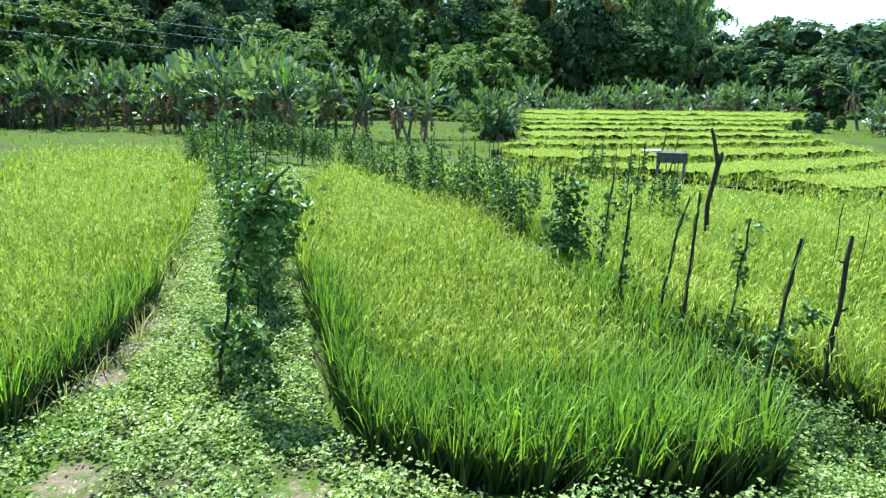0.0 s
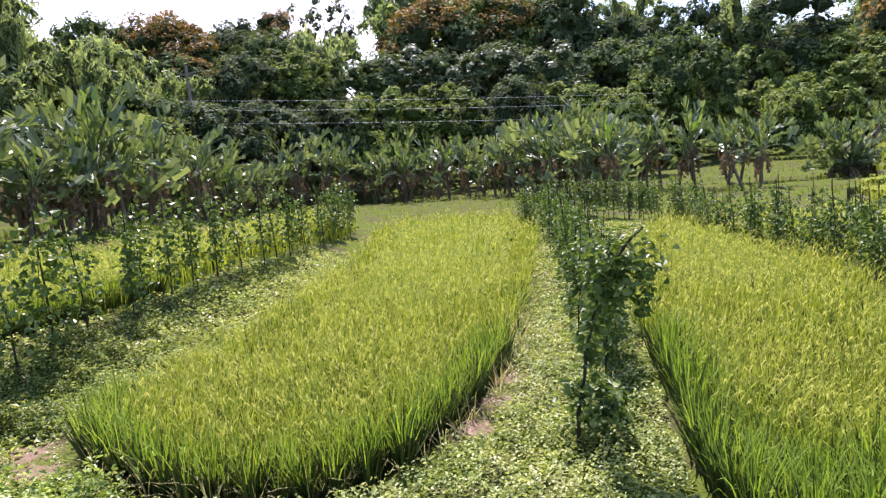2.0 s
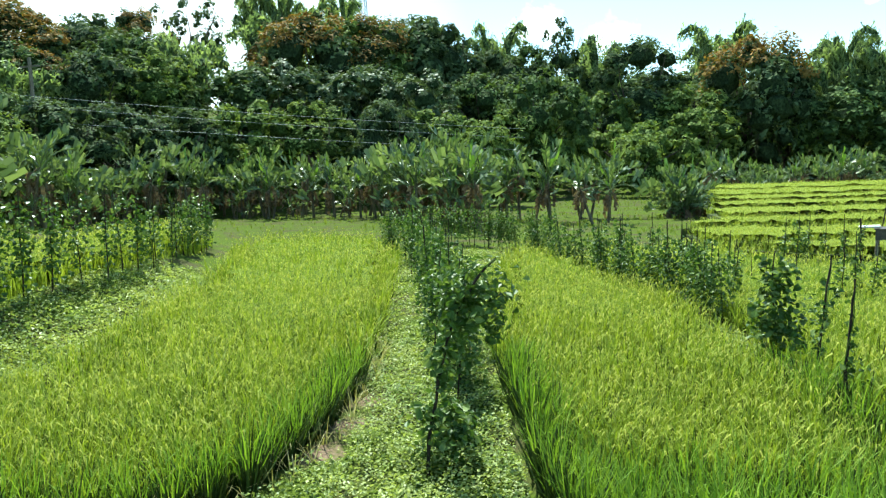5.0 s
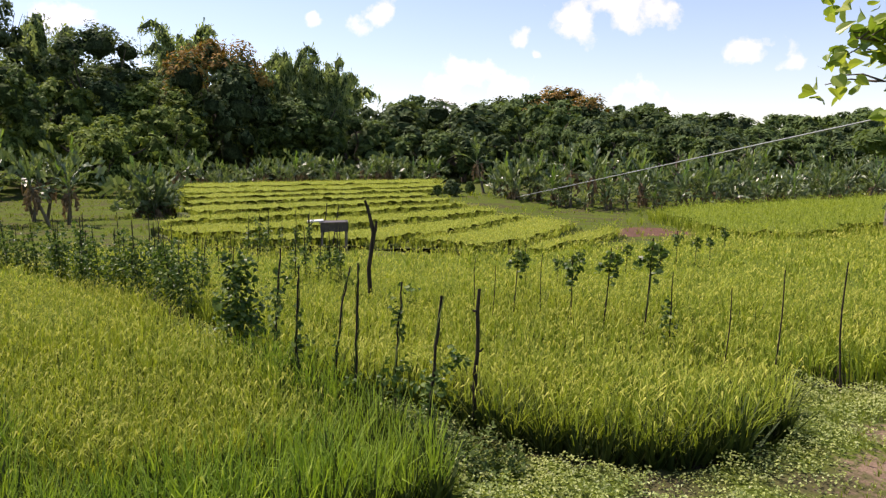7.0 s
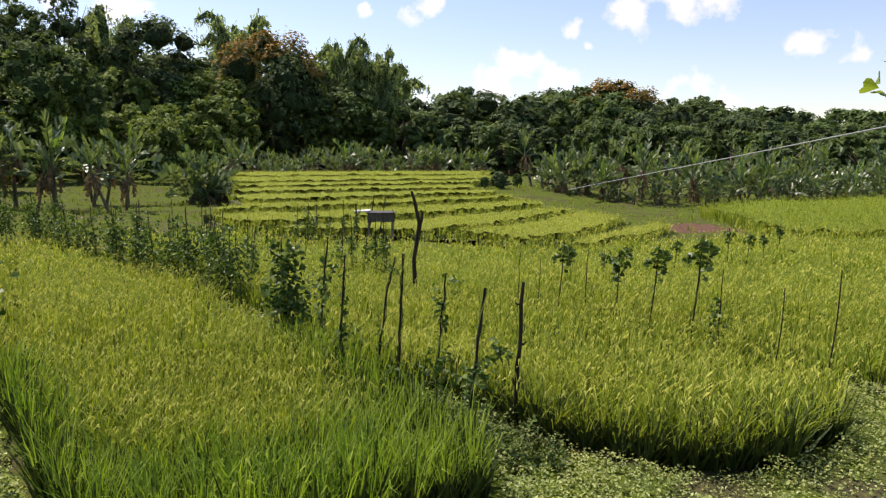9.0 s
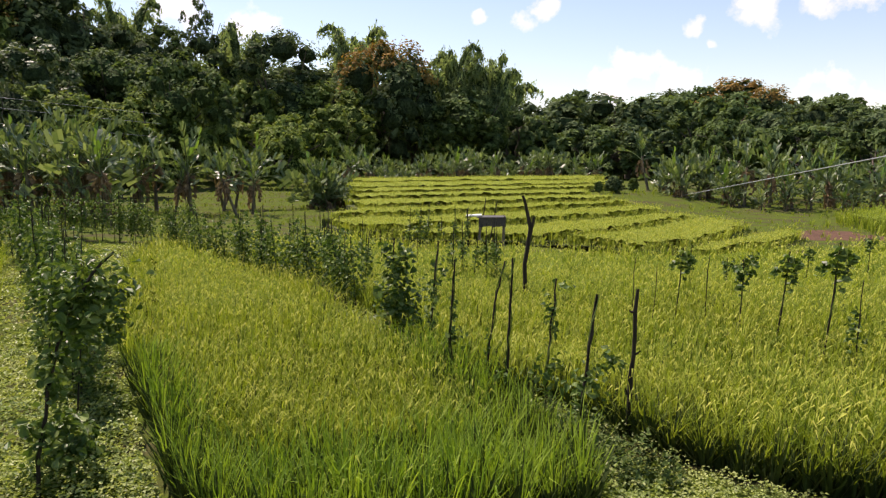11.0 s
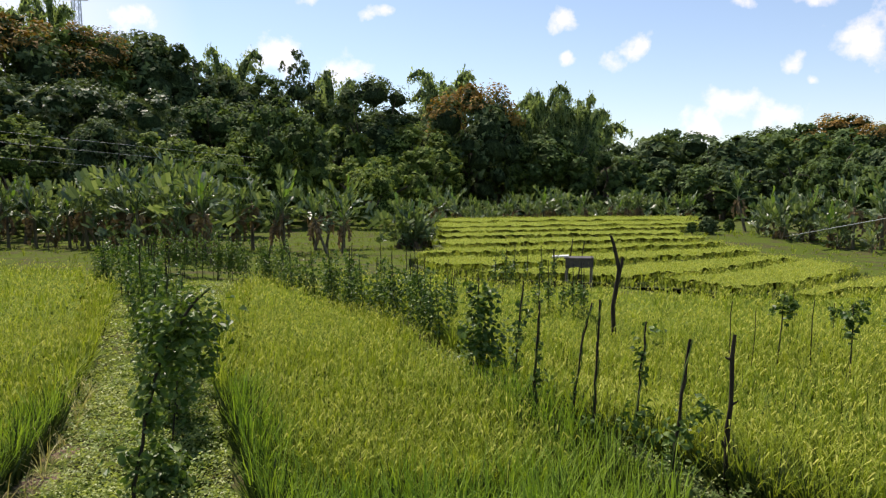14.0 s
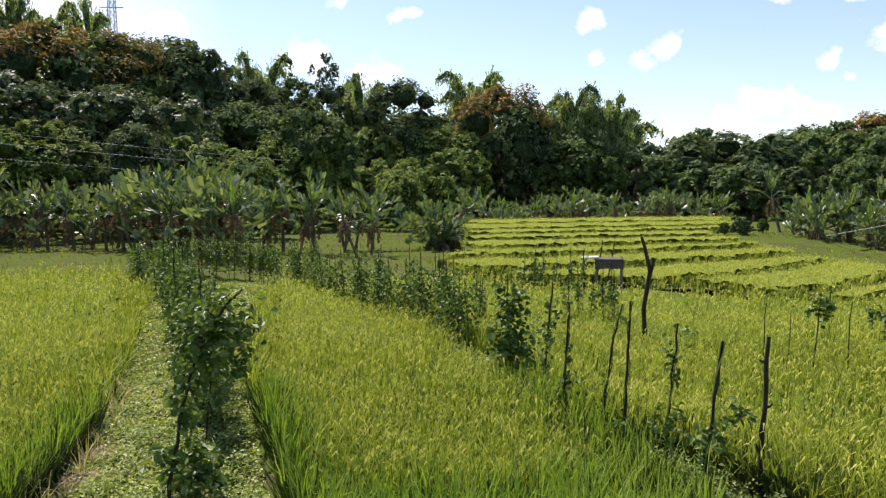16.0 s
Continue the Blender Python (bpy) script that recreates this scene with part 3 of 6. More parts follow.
def rice_clump(blades, tall, wide, ears, seed, segs=3, spread=0.05, bend=0.28, shade_sheaths=5, short=0.5, fresh=False):
    """A hill of rice: bent tapering blades, some with an ear. Triangles and which of them are ears or painted dark for
    shade.
    """
    r = np.random.default_rng(seed)
    vs, fs, ms, k = [], [], [], 0
    for b in range(blades + ears + shade_sheaths):
        ear = blades <= b < blades + ears
        shade_sheath = b >= blades + ears
        a = r.uniform(0, 2 * np.pi)
        out = np.array([np.cos(a), np.sin(a), 0])
        side = np.array([-np.sin(a + r.normal(0, 0.6)), np.cos(a), 0])
        h = tall * (r.uniform(0.45, 0.85) if shade_sheath else r.uniform(0.93, 1.06) if ear else r.uniform(short, 1.0) ** 0.5)
        lean = r.uniform(0.05, bend) * (1 if not ear else 0.8)
        root = out * r.uniform(0, spread) * (1.3 if shade_sheath else 1.0)
        w = wide * r.uniform(0.7, 1.2) * (3.4 if shade_sheath else 1.0)
        pts = []
        for s in range(segs + 1):
            t = s / segs
            fall = -0.18 * t ** 4 * h * r.uniform(0.2, 1.8)
            p = root + out * lean * h * (0.35 * t + 0.9 * t * t) + np.array([0, 0, h * t * (1 - 0.12 * t * lean / 0.3) + fall])
            pts.append(p)
        if ear:
            pts = [pts[-1] * 0.8 + pts[-2] * 0.2 - np.array([0, 0, 0.02]), pts[-1] + np.array([0, 0, -0.01]), pts[-1] + out * 0.08 * tall + np.array([0, 0, -0.07 * tall])]
            w = wide * 0.95
        if shade_sheath:
            pts = [pts[0], pts[-1]]
        n = len(pts)
        for s, p in enumerate(pts):
            ww = w * (0.75, 1.0, 0.75, 0.4)[min(s, 3)] if not ear else w * (0.4, 1.0, 0.5)[s]
            if s == n - 1:
                vs.append(p)
            else:
                vs += [p - side * ww / 2, p + side * ww / 2]
        # the lowest blade segments take the dark colour too, as painted base shade
        for s in range(n - 1):
            q = k + 2 * s
            if s == n - 2:
                fs.append((q, q + 1, q + 2)), ms.append(2 if shade_sheath else ear)
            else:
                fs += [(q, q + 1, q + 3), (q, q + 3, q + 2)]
                ms += [2 if shade_sheath or (segs >= 3 and s <= segs - 4 and not ear) or (segs == 3 and s == 0 and not ear) else int(ear)] * 2
        k += 2 * (n - 1) + 1
    ms = np.array(ms, int)
    return np.array(vs), np.array(fs), np.where(ms == 0, 3, ms) if fresh else ms


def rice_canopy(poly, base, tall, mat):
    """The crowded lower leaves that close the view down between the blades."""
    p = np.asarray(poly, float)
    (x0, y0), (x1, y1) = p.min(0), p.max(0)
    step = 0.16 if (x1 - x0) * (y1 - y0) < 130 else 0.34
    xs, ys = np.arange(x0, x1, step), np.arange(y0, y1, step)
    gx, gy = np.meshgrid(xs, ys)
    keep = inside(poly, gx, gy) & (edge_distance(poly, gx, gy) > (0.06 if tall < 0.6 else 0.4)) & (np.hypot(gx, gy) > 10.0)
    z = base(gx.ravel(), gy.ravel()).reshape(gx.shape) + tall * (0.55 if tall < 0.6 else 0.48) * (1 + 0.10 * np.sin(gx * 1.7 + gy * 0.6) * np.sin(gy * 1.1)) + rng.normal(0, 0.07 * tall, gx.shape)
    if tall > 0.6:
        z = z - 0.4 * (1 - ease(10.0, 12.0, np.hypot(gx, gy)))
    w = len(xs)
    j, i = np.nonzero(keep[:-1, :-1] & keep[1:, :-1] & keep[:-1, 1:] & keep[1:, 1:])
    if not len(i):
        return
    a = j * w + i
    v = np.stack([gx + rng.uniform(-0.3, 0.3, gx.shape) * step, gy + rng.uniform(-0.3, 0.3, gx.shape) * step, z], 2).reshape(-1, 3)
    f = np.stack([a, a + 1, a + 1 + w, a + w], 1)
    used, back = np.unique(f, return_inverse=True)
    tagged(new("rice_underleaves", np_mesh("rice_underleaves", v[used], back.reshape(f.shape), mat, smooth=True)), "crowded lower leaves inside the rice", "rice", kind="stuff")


def rice_field(name, poly, label, near, mid, far, base, mats=None, tall=0.8, spacing=(0.155, 0.20, 0.30), first=(24, 0.0125, 5, 0.42), fresh=True):
    """Rice in three degrees of detail by a stretch of the plan: near, mid and far, each a test on x, y."""
    vs, fs, ms, k = [], [], [], 0
    mats = (mats or [RICE, RICE_EAR]) + [RICE_SHEATH_SHADE, RICE_FRESH]
    rim = lambda x, y: near(x, y) & (edge_distance(poly, x, y) < 0.38)
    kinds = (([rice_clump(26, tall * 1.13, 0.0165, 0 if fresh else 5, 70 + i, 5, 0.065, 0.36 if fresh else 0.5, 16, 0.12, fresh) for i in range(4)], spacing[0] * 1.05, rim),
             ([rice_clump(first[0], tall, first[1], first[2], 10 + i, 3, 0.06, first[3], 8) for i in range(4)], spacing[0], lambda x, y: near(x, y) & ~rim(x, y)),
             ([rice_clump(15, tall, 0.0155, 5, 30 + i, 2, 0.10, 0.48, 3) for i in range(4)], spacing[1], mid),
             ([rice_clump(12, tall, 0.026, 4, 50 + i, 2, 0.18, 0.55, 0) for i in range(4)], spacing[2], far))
    rice_canopy(poly, base, tall, SHADED_UNDERLEAF if tall > 0.6 else UNDERLEAF_RIPE)
    for clumps, gap, test in kinds:
        x, y = fill(poly, gap)
        ok = test(x, y)
        x, y = x[ok], y[ok]
        if not len(x):
            continue
        pick = rng.integers(0, 4, len(x))
        for i, (v, f, m) in enumerate(clumps):
            q = pick == i
            n = int(q.sum())
            if not n:
                continue
            z = base(x[q], y[q])
            wave = 1.0 + 0.10 * np.sin(x[q] * 1.7 + y[q] * 0.6) * np.sin(y[q] * 1.1) + rng.normal(0, 0.06, n)
            vv, ff = scatter(v, f, np.stack([x[q], y[q], z], 1), rng.uniform(0, 6.28, n), wave, rng.normal(0.03, 0.07, (n, 2)))
            vs.append(vv), fs.append(ff + k), ms.append(np.tile(m, n))
            k += len(vv)
    ob = new(name, np_mesh(name, np.vstack(vs), np.vstack(fs), mats, np.concatenate(ms)))
    return tagged(ob, label, "rice", kind="stuff")


def soil(x, y):
    return height(x, y) - 0.02


def dist(x, y):
    return np.hypot(x, y)


FRONT_STRIP = [(-0.55, 4.4), (0.45, 3.88), (1.4, 3.84), (2.22, 4.02), (2.4, 4.8), (2.3, 5.25), (1.4, 5.0), (0.5, 5.0), (-0.75, 5.1)]
FIELD_MIDDLE_REST = [(-0.75, 5.1), (0.5, 5.0), (1.4, 5.0), (2.3, 5.25)] + FIELD_MIDDLE[5:]
rice_field("rice_field", FRONT_STRIP, "fresh green unripe rice at the paddy's front edge", lambda x, y: x < 1e6, lambda x, y: x > 1e6, lambda x, y: x > 1e6, soil, [RICE_FRESH, RICE], 0.84, first=(30, 0.0165, 1, 0.3))
rice_field("rice_field", FIELD_MIDDLE_REST, "dense green rice with pale ears in a flooded paddy", lambda x, y: dist(x, y) < 8.5, lambda x, y: (dist(x, y) >= 8.5) & (dist(x, y) < 15), lambda x, y: dist(x, y) >= 15, soil)
rice_field("rice_field", FIELD_LEFT, "yellow-green rice with drooping leaves along its edge", lambda x, y: dist(x, y) < 8.8, lambda x, y: (dist(x, y) >= 8.8) & (dist(x, y) < 15), lambda x, y: dist(x, y) >= 15, soil, tall=0.85)
rice_field("rice_field", FIELD_BANK, "green rice strip on the raised bank below the bananas", lambda x, y: (edge_distance(FIELD_BANK, x, y) < 0.45) & (dist(x, y) < 14), lambda x, y: dist(x, y) < 14, lambda x, y: dist(x, y) >= 14, soil, tall=0.85)
rice_field("rice_field", FIELD_RIGHT, "wide ripening rice field with rows of bean stakes", lambda x, y: dist(x, y) < 7.6, lambda x, y: (dist(x, y) >= 7.6) & (dist(x, y) < 14), lambda x, y: dist(x, y) >= 14, soil, fresh=False)

bent = rice_clump(7, 0.62, 0.014, 0, 97, 5, 0.05, 0.9, 0)
at = along([(-6.2, 4.0), (-5.2, 3.74), (-4.3, 3.72), (-3.45, 4.1), (-2.98, 4.8), (-2.93, 6.3), (-3.25, 7.6), (-3.7, 9.4)], 0.2)
v, f = scatter(bent[0], bent[1], np.column_stack([at + rng.normal(0, 0.05, at.shape), np.zeros(len(at))]), rng.uniform(0, 6.28, len(at)), rng.uniform(0.5, 1.0, len(at)))
tagged(new("dry_blades", np_mesh("dry_blades", v, f, [STRAW])), "bent straw-coloured blades at the paddy's edge", "straw", kind="stuff")

# terraces across the valley: front line from a to b, depth, soil height
# each one: three points of its front line, three of its back line, soil height
FRONTS = [[(10.3, 15.6), (12.2, 15.6), (16.3, 18.2)], [(9.1, 17.5), (10.8, 16.6), (16.4, 20.6)], [(7.1, 19.2), (9.6, 19.5), (16.7, 24.2)], [(2.3, 21.7), (8.4, 22.7), (16.2, 25.8)], [(1.9, 25.0), (7.4, 25.7), (16.1, 28.3)],
          [(3.6, 27.6), (8.0, 28.4), (16.0, 29.8)], [(3.4, 31.4), (9.0, 31.9), (15.8, 32.4)], [(3.8, 34.5), (9.8, 35.0), (17.2, 36.3)], [(3.9, 37.5), (10.6, 38.4), (21.7, 39.6)], [(4.6, 44.6), (12.6, 44.9), (22.9, 45.4)], [(5.8, 51.7), (14.9, 53.0), (26.8, 53.1)]]
STEPS = [0.0, 0.08, 0.12, 0.26, 0.40, 0.53, 0.64, 0.74, 0.83, 0.9]
TERRACES = [(FRONTS[k], [(x, y - (0.5, 0.45, 0.5, 0.55, 0.5, 0.55, 0.55, 0.6, 0.8, 0.8)[k]) for x, y in FRONTS[k + 1]], STEPS[k]) for k in range(10)]
TERRACES[0] = (FRONTS[0], [(12.4, 17.0), (14.4, 18.2), (17.2, 19.9)], 0.0)
for n, (front, rear, z0) in enumerate(TERRACES):
    poly = []
    for line, order in ((front, np.linspace(0, 1, 9)), (rear, np.linspace(1, 0, 9))):
        line = np.array(line)
        for t in order:
            p = line[0] * (1 - t) * (1 - 2 * t) + line[1] * 4 * t * (1 - t) + line[2] * t * (2 * t - 1)
            poly.append((p[0] + 0.12 * math.sin(t * 9 + n), p[1] + 0.10 * math.sin(t * 13 + 2 * n)))
    rice_field("rice_terrace", poly, "narrow yellow-green rice terrace with shade painted along its edge", lambda x, y: x > 1e6, lambda x, y: x > 1e6, lambda x, y: x < 1e6, lambda x, y, q=z0: np.full(np.shape(x), q - 0.03), [RICE_FAR, RICE_EAR], 0.46, (1, 1, 0.25 if n < 5 else 0.37))
    # weedy verge along the terrace's front, its dark colour standing for the front's shade
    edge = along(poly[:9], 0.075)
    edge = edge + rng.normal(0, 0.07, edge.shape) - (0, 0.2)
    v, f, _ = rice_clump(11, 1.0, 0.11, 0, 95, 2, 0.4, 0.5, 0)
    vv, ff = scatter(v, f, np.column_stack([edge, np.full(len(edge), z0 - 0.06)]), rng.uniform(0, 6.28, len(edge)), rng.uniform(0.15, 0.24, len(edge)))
    tagged(new("grassy_verge", np_mesh("grassy_verge", vv, ff, [VERGE_AND_SHADE])), "weedy verge with a terrace step's shade painted in", "verge", kind="stuff")
    # earth of the terrace, a little wider than its rice
    m = len(poly)
    mid = np.mean(poly, axis=0)
    wide = [tuple(mid + (np.array(p) - mid) * (1.01, 1.02)) for p in poly]
    v = np.array([(px, py, z0) for px, py in wide] + [(px, py, -0.6) for px, py in wide])
    f = [(i, (i + 1) % m, m + (i + 1) % m, m + i) for i in range(m)]
    f += [(i, i + 1, m - 2 - i, m - 1 - i) for i in range(m // 2 - 1)]
    tagged(new("terrace_bank", np_mesh("terrace_bank", v, f, SHADED_BANK)), "low earth step under a rice terrace", "bank", kind="structure")
FIELD_FAR_RIGHT = [(18.0, 16.0), (19.0, 14.0), (25.0, 14.2), (34.0, 12.6), (60.0, 4.0), (75.0, 26.0), (50.0, 26.6), (36.0, 25.5), (26.0, 25.5), (22.0, 23.0), (20.5, 20.0)]
rice_field("rice_field", FIELD_FAR_RIGHT, "far open rice field before the banana grove", lambda x, y: x > 1e6, lambda x, y: x > 1e6, lambda x, y: x < 1e6, soil, [RICE, RICE], 0.75, (1, 1, 0.42))

# ---- low creeping plants on the paths and bunds ----


def ground_cover(name, test, box, per_m2, size, mat, label, category, lift, seed=3):
    x0, y0, x1, y1 = box
    n = int((x1 - x0) * (y1 - y0) * per_m2)
    x, y = rng.uniform(x0, x1, n), rng.uniform(y0, y1, n)
    lump = 0.5 + 0.3 * np.sin(x * 3.1 + 1.7 * np.sin(y * 2.3)) * np.sin(y * 2.7 + 1.3 * np.sin(x * 1.9)) + 0.3 * np.sin(x * 8.3 + 2 * np.sin(y * 6.1)) * np.sin(y * 7.7 + 2 * np.sin(x * 5.3))
    lump = np.clip(lump, 0, 1)
    ok = test(x, y) & (rng.uniform(0, 1, n) < 0.3 + 1.0 * lump)
    x, y, lump = x[ok], y[ok], lump[ok]
    z = height(x, y) + rng.uniform(0.0, 1.0, len(x)) * lift * (0.2 + 1.1 * lump ** 1.5) + 0.01
    nrm = rng.normal(0, 0.45, (len(x), 3)) + np.array([-0.15, 0.1, 1.0])
    s = size * rng.uniform(0.55, 1.35, len(x))
    v, f = leaf_cloud(np.stack([x, y, z], 1), nrm, s, s * 0.75)
    return tagged(new(name, np_mesh(name, v, f, mat)), label, category, kind="stuff")


def open_ground(x, y):
    ok = np.ones(np.shape(x), bool)
    for f in PADDIES + [FIELD_BANK]:
        ok &= ~inside(f, x, y)
    return ok


def bare(x, y):
    d = np.full(np.shape(x), 9.0)
    for px, py, r in DIRT_SPOTS:
        d = np.minimum(d, np.hypot(x - px, y - py) / r)
    return d


ground_cover("creeping_weeds", lambda x, y: open_ground(x, y) & (edge_distance(FIELD_LEFT, x, y) > rng.uniform(0.1, 0.5, len(x))) & (x < 2.6 + rng.normal(0, 0.15, len(x))) & (edge_distance(FIELD_MIDDLE, x, y) > 0.14) & (edge_distance(FIELD_RIGHT, x, y) > 0.08) & (bare(x, y) > rng.uniform(0.5, 1.3, len(x))) & (y > 1.6 + 0.25 * np.sin(x * 1.9) + rng.normal(0, 0.25, len(x))), (-9.5, 1.2, 3.2, 7.4), 2700, 0.037, COVER, "low creeping weeds with small light green leaves", "weeds", 0.26)
ground_cover("creeping_weeds", lambda x, y: open_ground(x, y) & (edge_distance(FIELD_MIDDLE, x, y) > 0.14) & (edge_distance(FIELD_RIGHT, x, y) > 0.08) & (bare(x, y) > rng.uniform(0.6, 1.35, len(x))) & (y > 1.6 + 0.25 * np.sin(x * 1.9) + rng.normal(0, 0.25, len(x))), (2.5, 1.2, 9.0, 7.4), 2300, 0.028, COVER, "low creeping weeds beside the paddy's front edge", "weeds", 0.17)
VERGE_GRASS = [(2.9, 3.4), (4.2, 2.9), (5.6, 2.9), (6.6, 4.0), (7.2, 4.5), (9.0, 3.0), (9.0, 1.4), (4.5, 1.6), (2.9, 2.2)]
ground_cover("creeping_weeds", lambda x, y: open_ground(x, y), (-9.5, 7.4, 3.0, 11.0), 1300, 0.045, COVER, "low creeping weeds along the field paths", "weeds", 0.08)
ground_cover("creeping_weeds", lambda x, y: open_ground(x, y), (-12.0, 11.0, 3.0, 22.0), 380, 0.062, COVER, "low creeping weeds along the field paths", "weeds", 0.10)
ground_cover("creeping_weeds", lambda x, y: open_ground(x, y) & (y < 12), (8.0, 1.0, 14.0, 6.0), 500, 0.05, COVER, "low creeping weeds beside the track", "weeds", 0.08)
ground_cover("leafy_shrubs", lambda x, y: open_ground(x, y) & (y < 3.5 - 0.16 * (x + 6.5) ** 2 * (x > -6.5) + 0.25 * np.sin(x * 2) + rng.normal(0, 0.12, len(x))), (-11.0, 0.8, -2.6, 4.2), 1900, 0.06, HEDGE, "low bright green leafy shrubs on the track's edge", "shrub", 0.42)
ground_cover("leafy_shrubs", lambda x, y: open_ground(x, y) & (x < -7.2) & (y > 3) & (edge_distance(BANK_FOOT, x, y, False) < 2.8), (-14.5, 3.0, -7.0, 16.0), 420, 0.07, COVER, "low green plants on the bank", "shrub", 0.22)


def wild_grass(name, poly, gap, tall, label, mats):
    """Loose tufts of grass over an open piece of ground."""
    x, y = fill(poly, gap)
    ok = open_ground(x, y)
    x, y = x[ok], y[ok]
    v, f, m = rice_clump(9, 1.0, 0.055, 0, 90, 2, 0.2, 0.6, 0)
    size = tall * rng.uniform(0.4, 1.2, len(x)) * (0.6 + 0.5 * np.sin(x * 0.7) * np.sin(y * 0.9 + 1))
    vv, ff = scatter(v, f, np.stack([x, y, height(x, y)], 1), rng.uniform(0, 6.28, len(x)), size)
    return tagged(new(name, np_mesh(name, vv, ff, mats)), label, "grass", kind="stuff")


BANK_STRIP = [(-9.0, 4.5), (-8.2, 3.9), (-7.4, 4.2), (-7.7, 5.2), (-8.6, 6.0), (-9.0, 7.4), (-9.5, 9.0), (-10.1, 11.0), (-10.9, 13.8), (-11.3, 13.8), (-10.6, 11.0), (-10.0, 8.4), (-9.5, 6.5)]
# leaf colour chosen dark to paint the bean row's shadow onto this strip
ground_cover("dark_weeds", lambda x, y: open_ground(x, y) & inside(BANK_STRIP, x, y), (-11.0, 3.9, -7.3, 14.2), 1000, 0.055, WEED_WITH_SHADE, "green leafy weeds with the bean row's shade painted in", "weeds", 0.3)
ground_cover("dark_weeds", lambda x, y: open_ground(x, y) & (edge_distance([(-1.7, 5.6), (-1.85, 6.6), (-2.2, 8.2)], x, y, False) < 0.32 + rng.normal(0, 0.08, len(x))), (-3.2, 4.9, -1.2, 8.8), 1100, 0.055, BEAN, "dark green leafy weeds at the foot of the beans", "weeds", 0.22)
ground_cover("dark_weeds", lambda x, y: open_ground(x, y) & (edge_distance([(2.45, 6.0), (2.62, 5.4), (2.75, 4.9), (2.9, 4.5)], x, y, False) < 0.3), (2.0, 4.1, 3.4, 6.4), 1300, 0.05, WEED_WITH_SHADE, "leafy weeds on the bund at the foot of the sticks", "weeds", 0.3)
wild_grass("wild_grass", [(-13, 24), (-7.5, 22.5), (-6, 20.5), (-1, 21), (2, 21.5), (1.5, 26), (3.2, 32), (3.6, 45), (5, 66), (-4, 60), (-8, 36)], 0.52, 0.34, "rough green grass between paddies and bananas", [GRASS])
wild_grass("wild_grass", [(-30, 44), (-14, 44), (-4, 40), (-5, 34), (-12, 25), (-17, 23), (-26, 24), (-30, 34)], 0.8, 0.42, "rough green grass under the bananas", [GRASS])
wild_grass("wild_grass", [(-24, 1), (-15.5, 3), (-16.8, 8), (-16.8, 16), (-17.5, 24), (-26, 26), (-26, 10)], 0.55, 0.44, "rough green grass on the upper bank", [GRASS])
wild_grass("wild_grass", [(16.6, 18.4), (19, 15.5), (21, 20), (23, 24), (36, 26.5), (70, 27), (70, 34), (40, 36), (24, 36), (20, 50), (36, 72), (8, 72), (28, 60), (18.5, 40), (17.5, 26)], 0.62, 0.38, "rough yellow-green grass before the far bananas", [RICE])
wild_grass("wild_grass", VERGE_GRASS, 0.11, 0.12, "short grass beside the track", [GRASS])

# ---- bean stakes ----


def bean_leaves(n, low, high, radius, leaf, seed, top_heavy=False, lean=(0.0, 0.0)):
    r = np.random.default_rng(seed)
    z = low + (high - low) * (r.beta(2.2, 1.4, n) if top_heavy else r.beta(1.15, 1.1, n))
    # leaves hang in bunches round the stake
    hubs = r.integers(0, max(4, n // 9), n)
    hub_a = r.uniform(0, 6.28, n)[hubs]
    hub_r = (radius * np.sqrt(r.uniform(0.02, 1.0, n)))[hubs]
    z = 0.55 * z + 0.45 * (low + (high - low) * r.beta(1.2, 1.1, n))[hubs]
    x = hub_r * np.cos(hub_a) + r.normal(0, radius * 0.22, n) + lean[0] * z
    y = hub_r * np.sin(hub_a) + r.normal(0, radius * 0.22, n) + lean[1] * z
    nrm = np.stack([x * 1.5 - lean[0] * z, y * 1.5 - lean[1] * z, np.full(n, 0.5)], 1) + r.normal(0, 0.35, (n, 3))
    s = leaf * r.uniform(0.6, 1.3, n)
    v, f = round_leaves(np.stack([x, y, z], 1), nrm, s, s * 0.85, 0.25)
    return np_mesh("vine", v, f, BEAN)


def bean_plant(n, tall, radius, leaf, low, high, seed, label, top_heavy=False, lean=(0.04, 0.0), thick=0.013, wood=None):
    top = empty("bean_plant", 0, 0, -50)
    p = wobble((0, 0, -0.15), (lean[0] * tall, lean[1] * tall, tall), 7, 0.03, seed)
    v, f = tubes([(p, np.linspace(thick, thick * 0.55, 7), 6)])
    piece("stake", np_mesh("stake", v, f, wood or DARK_WOOD, smooth=True), top, "thin dark stick")
    if n:
        piece("vine", bean_leaves(n, low, high, radius, leaf, seed + 5, top_heavy, lean), top, "climbing leaves")
        r = np.random.default_rng(seed)
        a = np.linspace(0, 9.0, 16)
        coil = np.stack([0.02 * np.cos(a) + lean[0] * a / 9 * high, 0.02 * np.sin(a) + lean[1] * a / 9 * high, a / 9 * high], 1)
        v, f = tubes([(coil, np.full(16, 0.004), 4)])
        piece("stem", np_mesh("stem", v, f, BEAN), top, "twining stem")
    return tagged(top, label, "bean plant")


LUSH = [bean_plant(330, 1.95, 0.25, 0.088, 0.1, 1.85, 100 + i, "tall bean plant thickly wound round a dark stick", lean=((0.10, -0.02), (-0.03, 0.05), (0.06, 0.04))[i]) for i in range(3)]
FULL = [bean_plant(215, 1.7, 0.24, 0.08, 0.15, 1.66, 120 + i, "leafy bean plant climbing a thin stick", lean=((0.05, 0.0), (-0.06, 0.02), (0.02, -0.04))[i]) for i in range(3)]
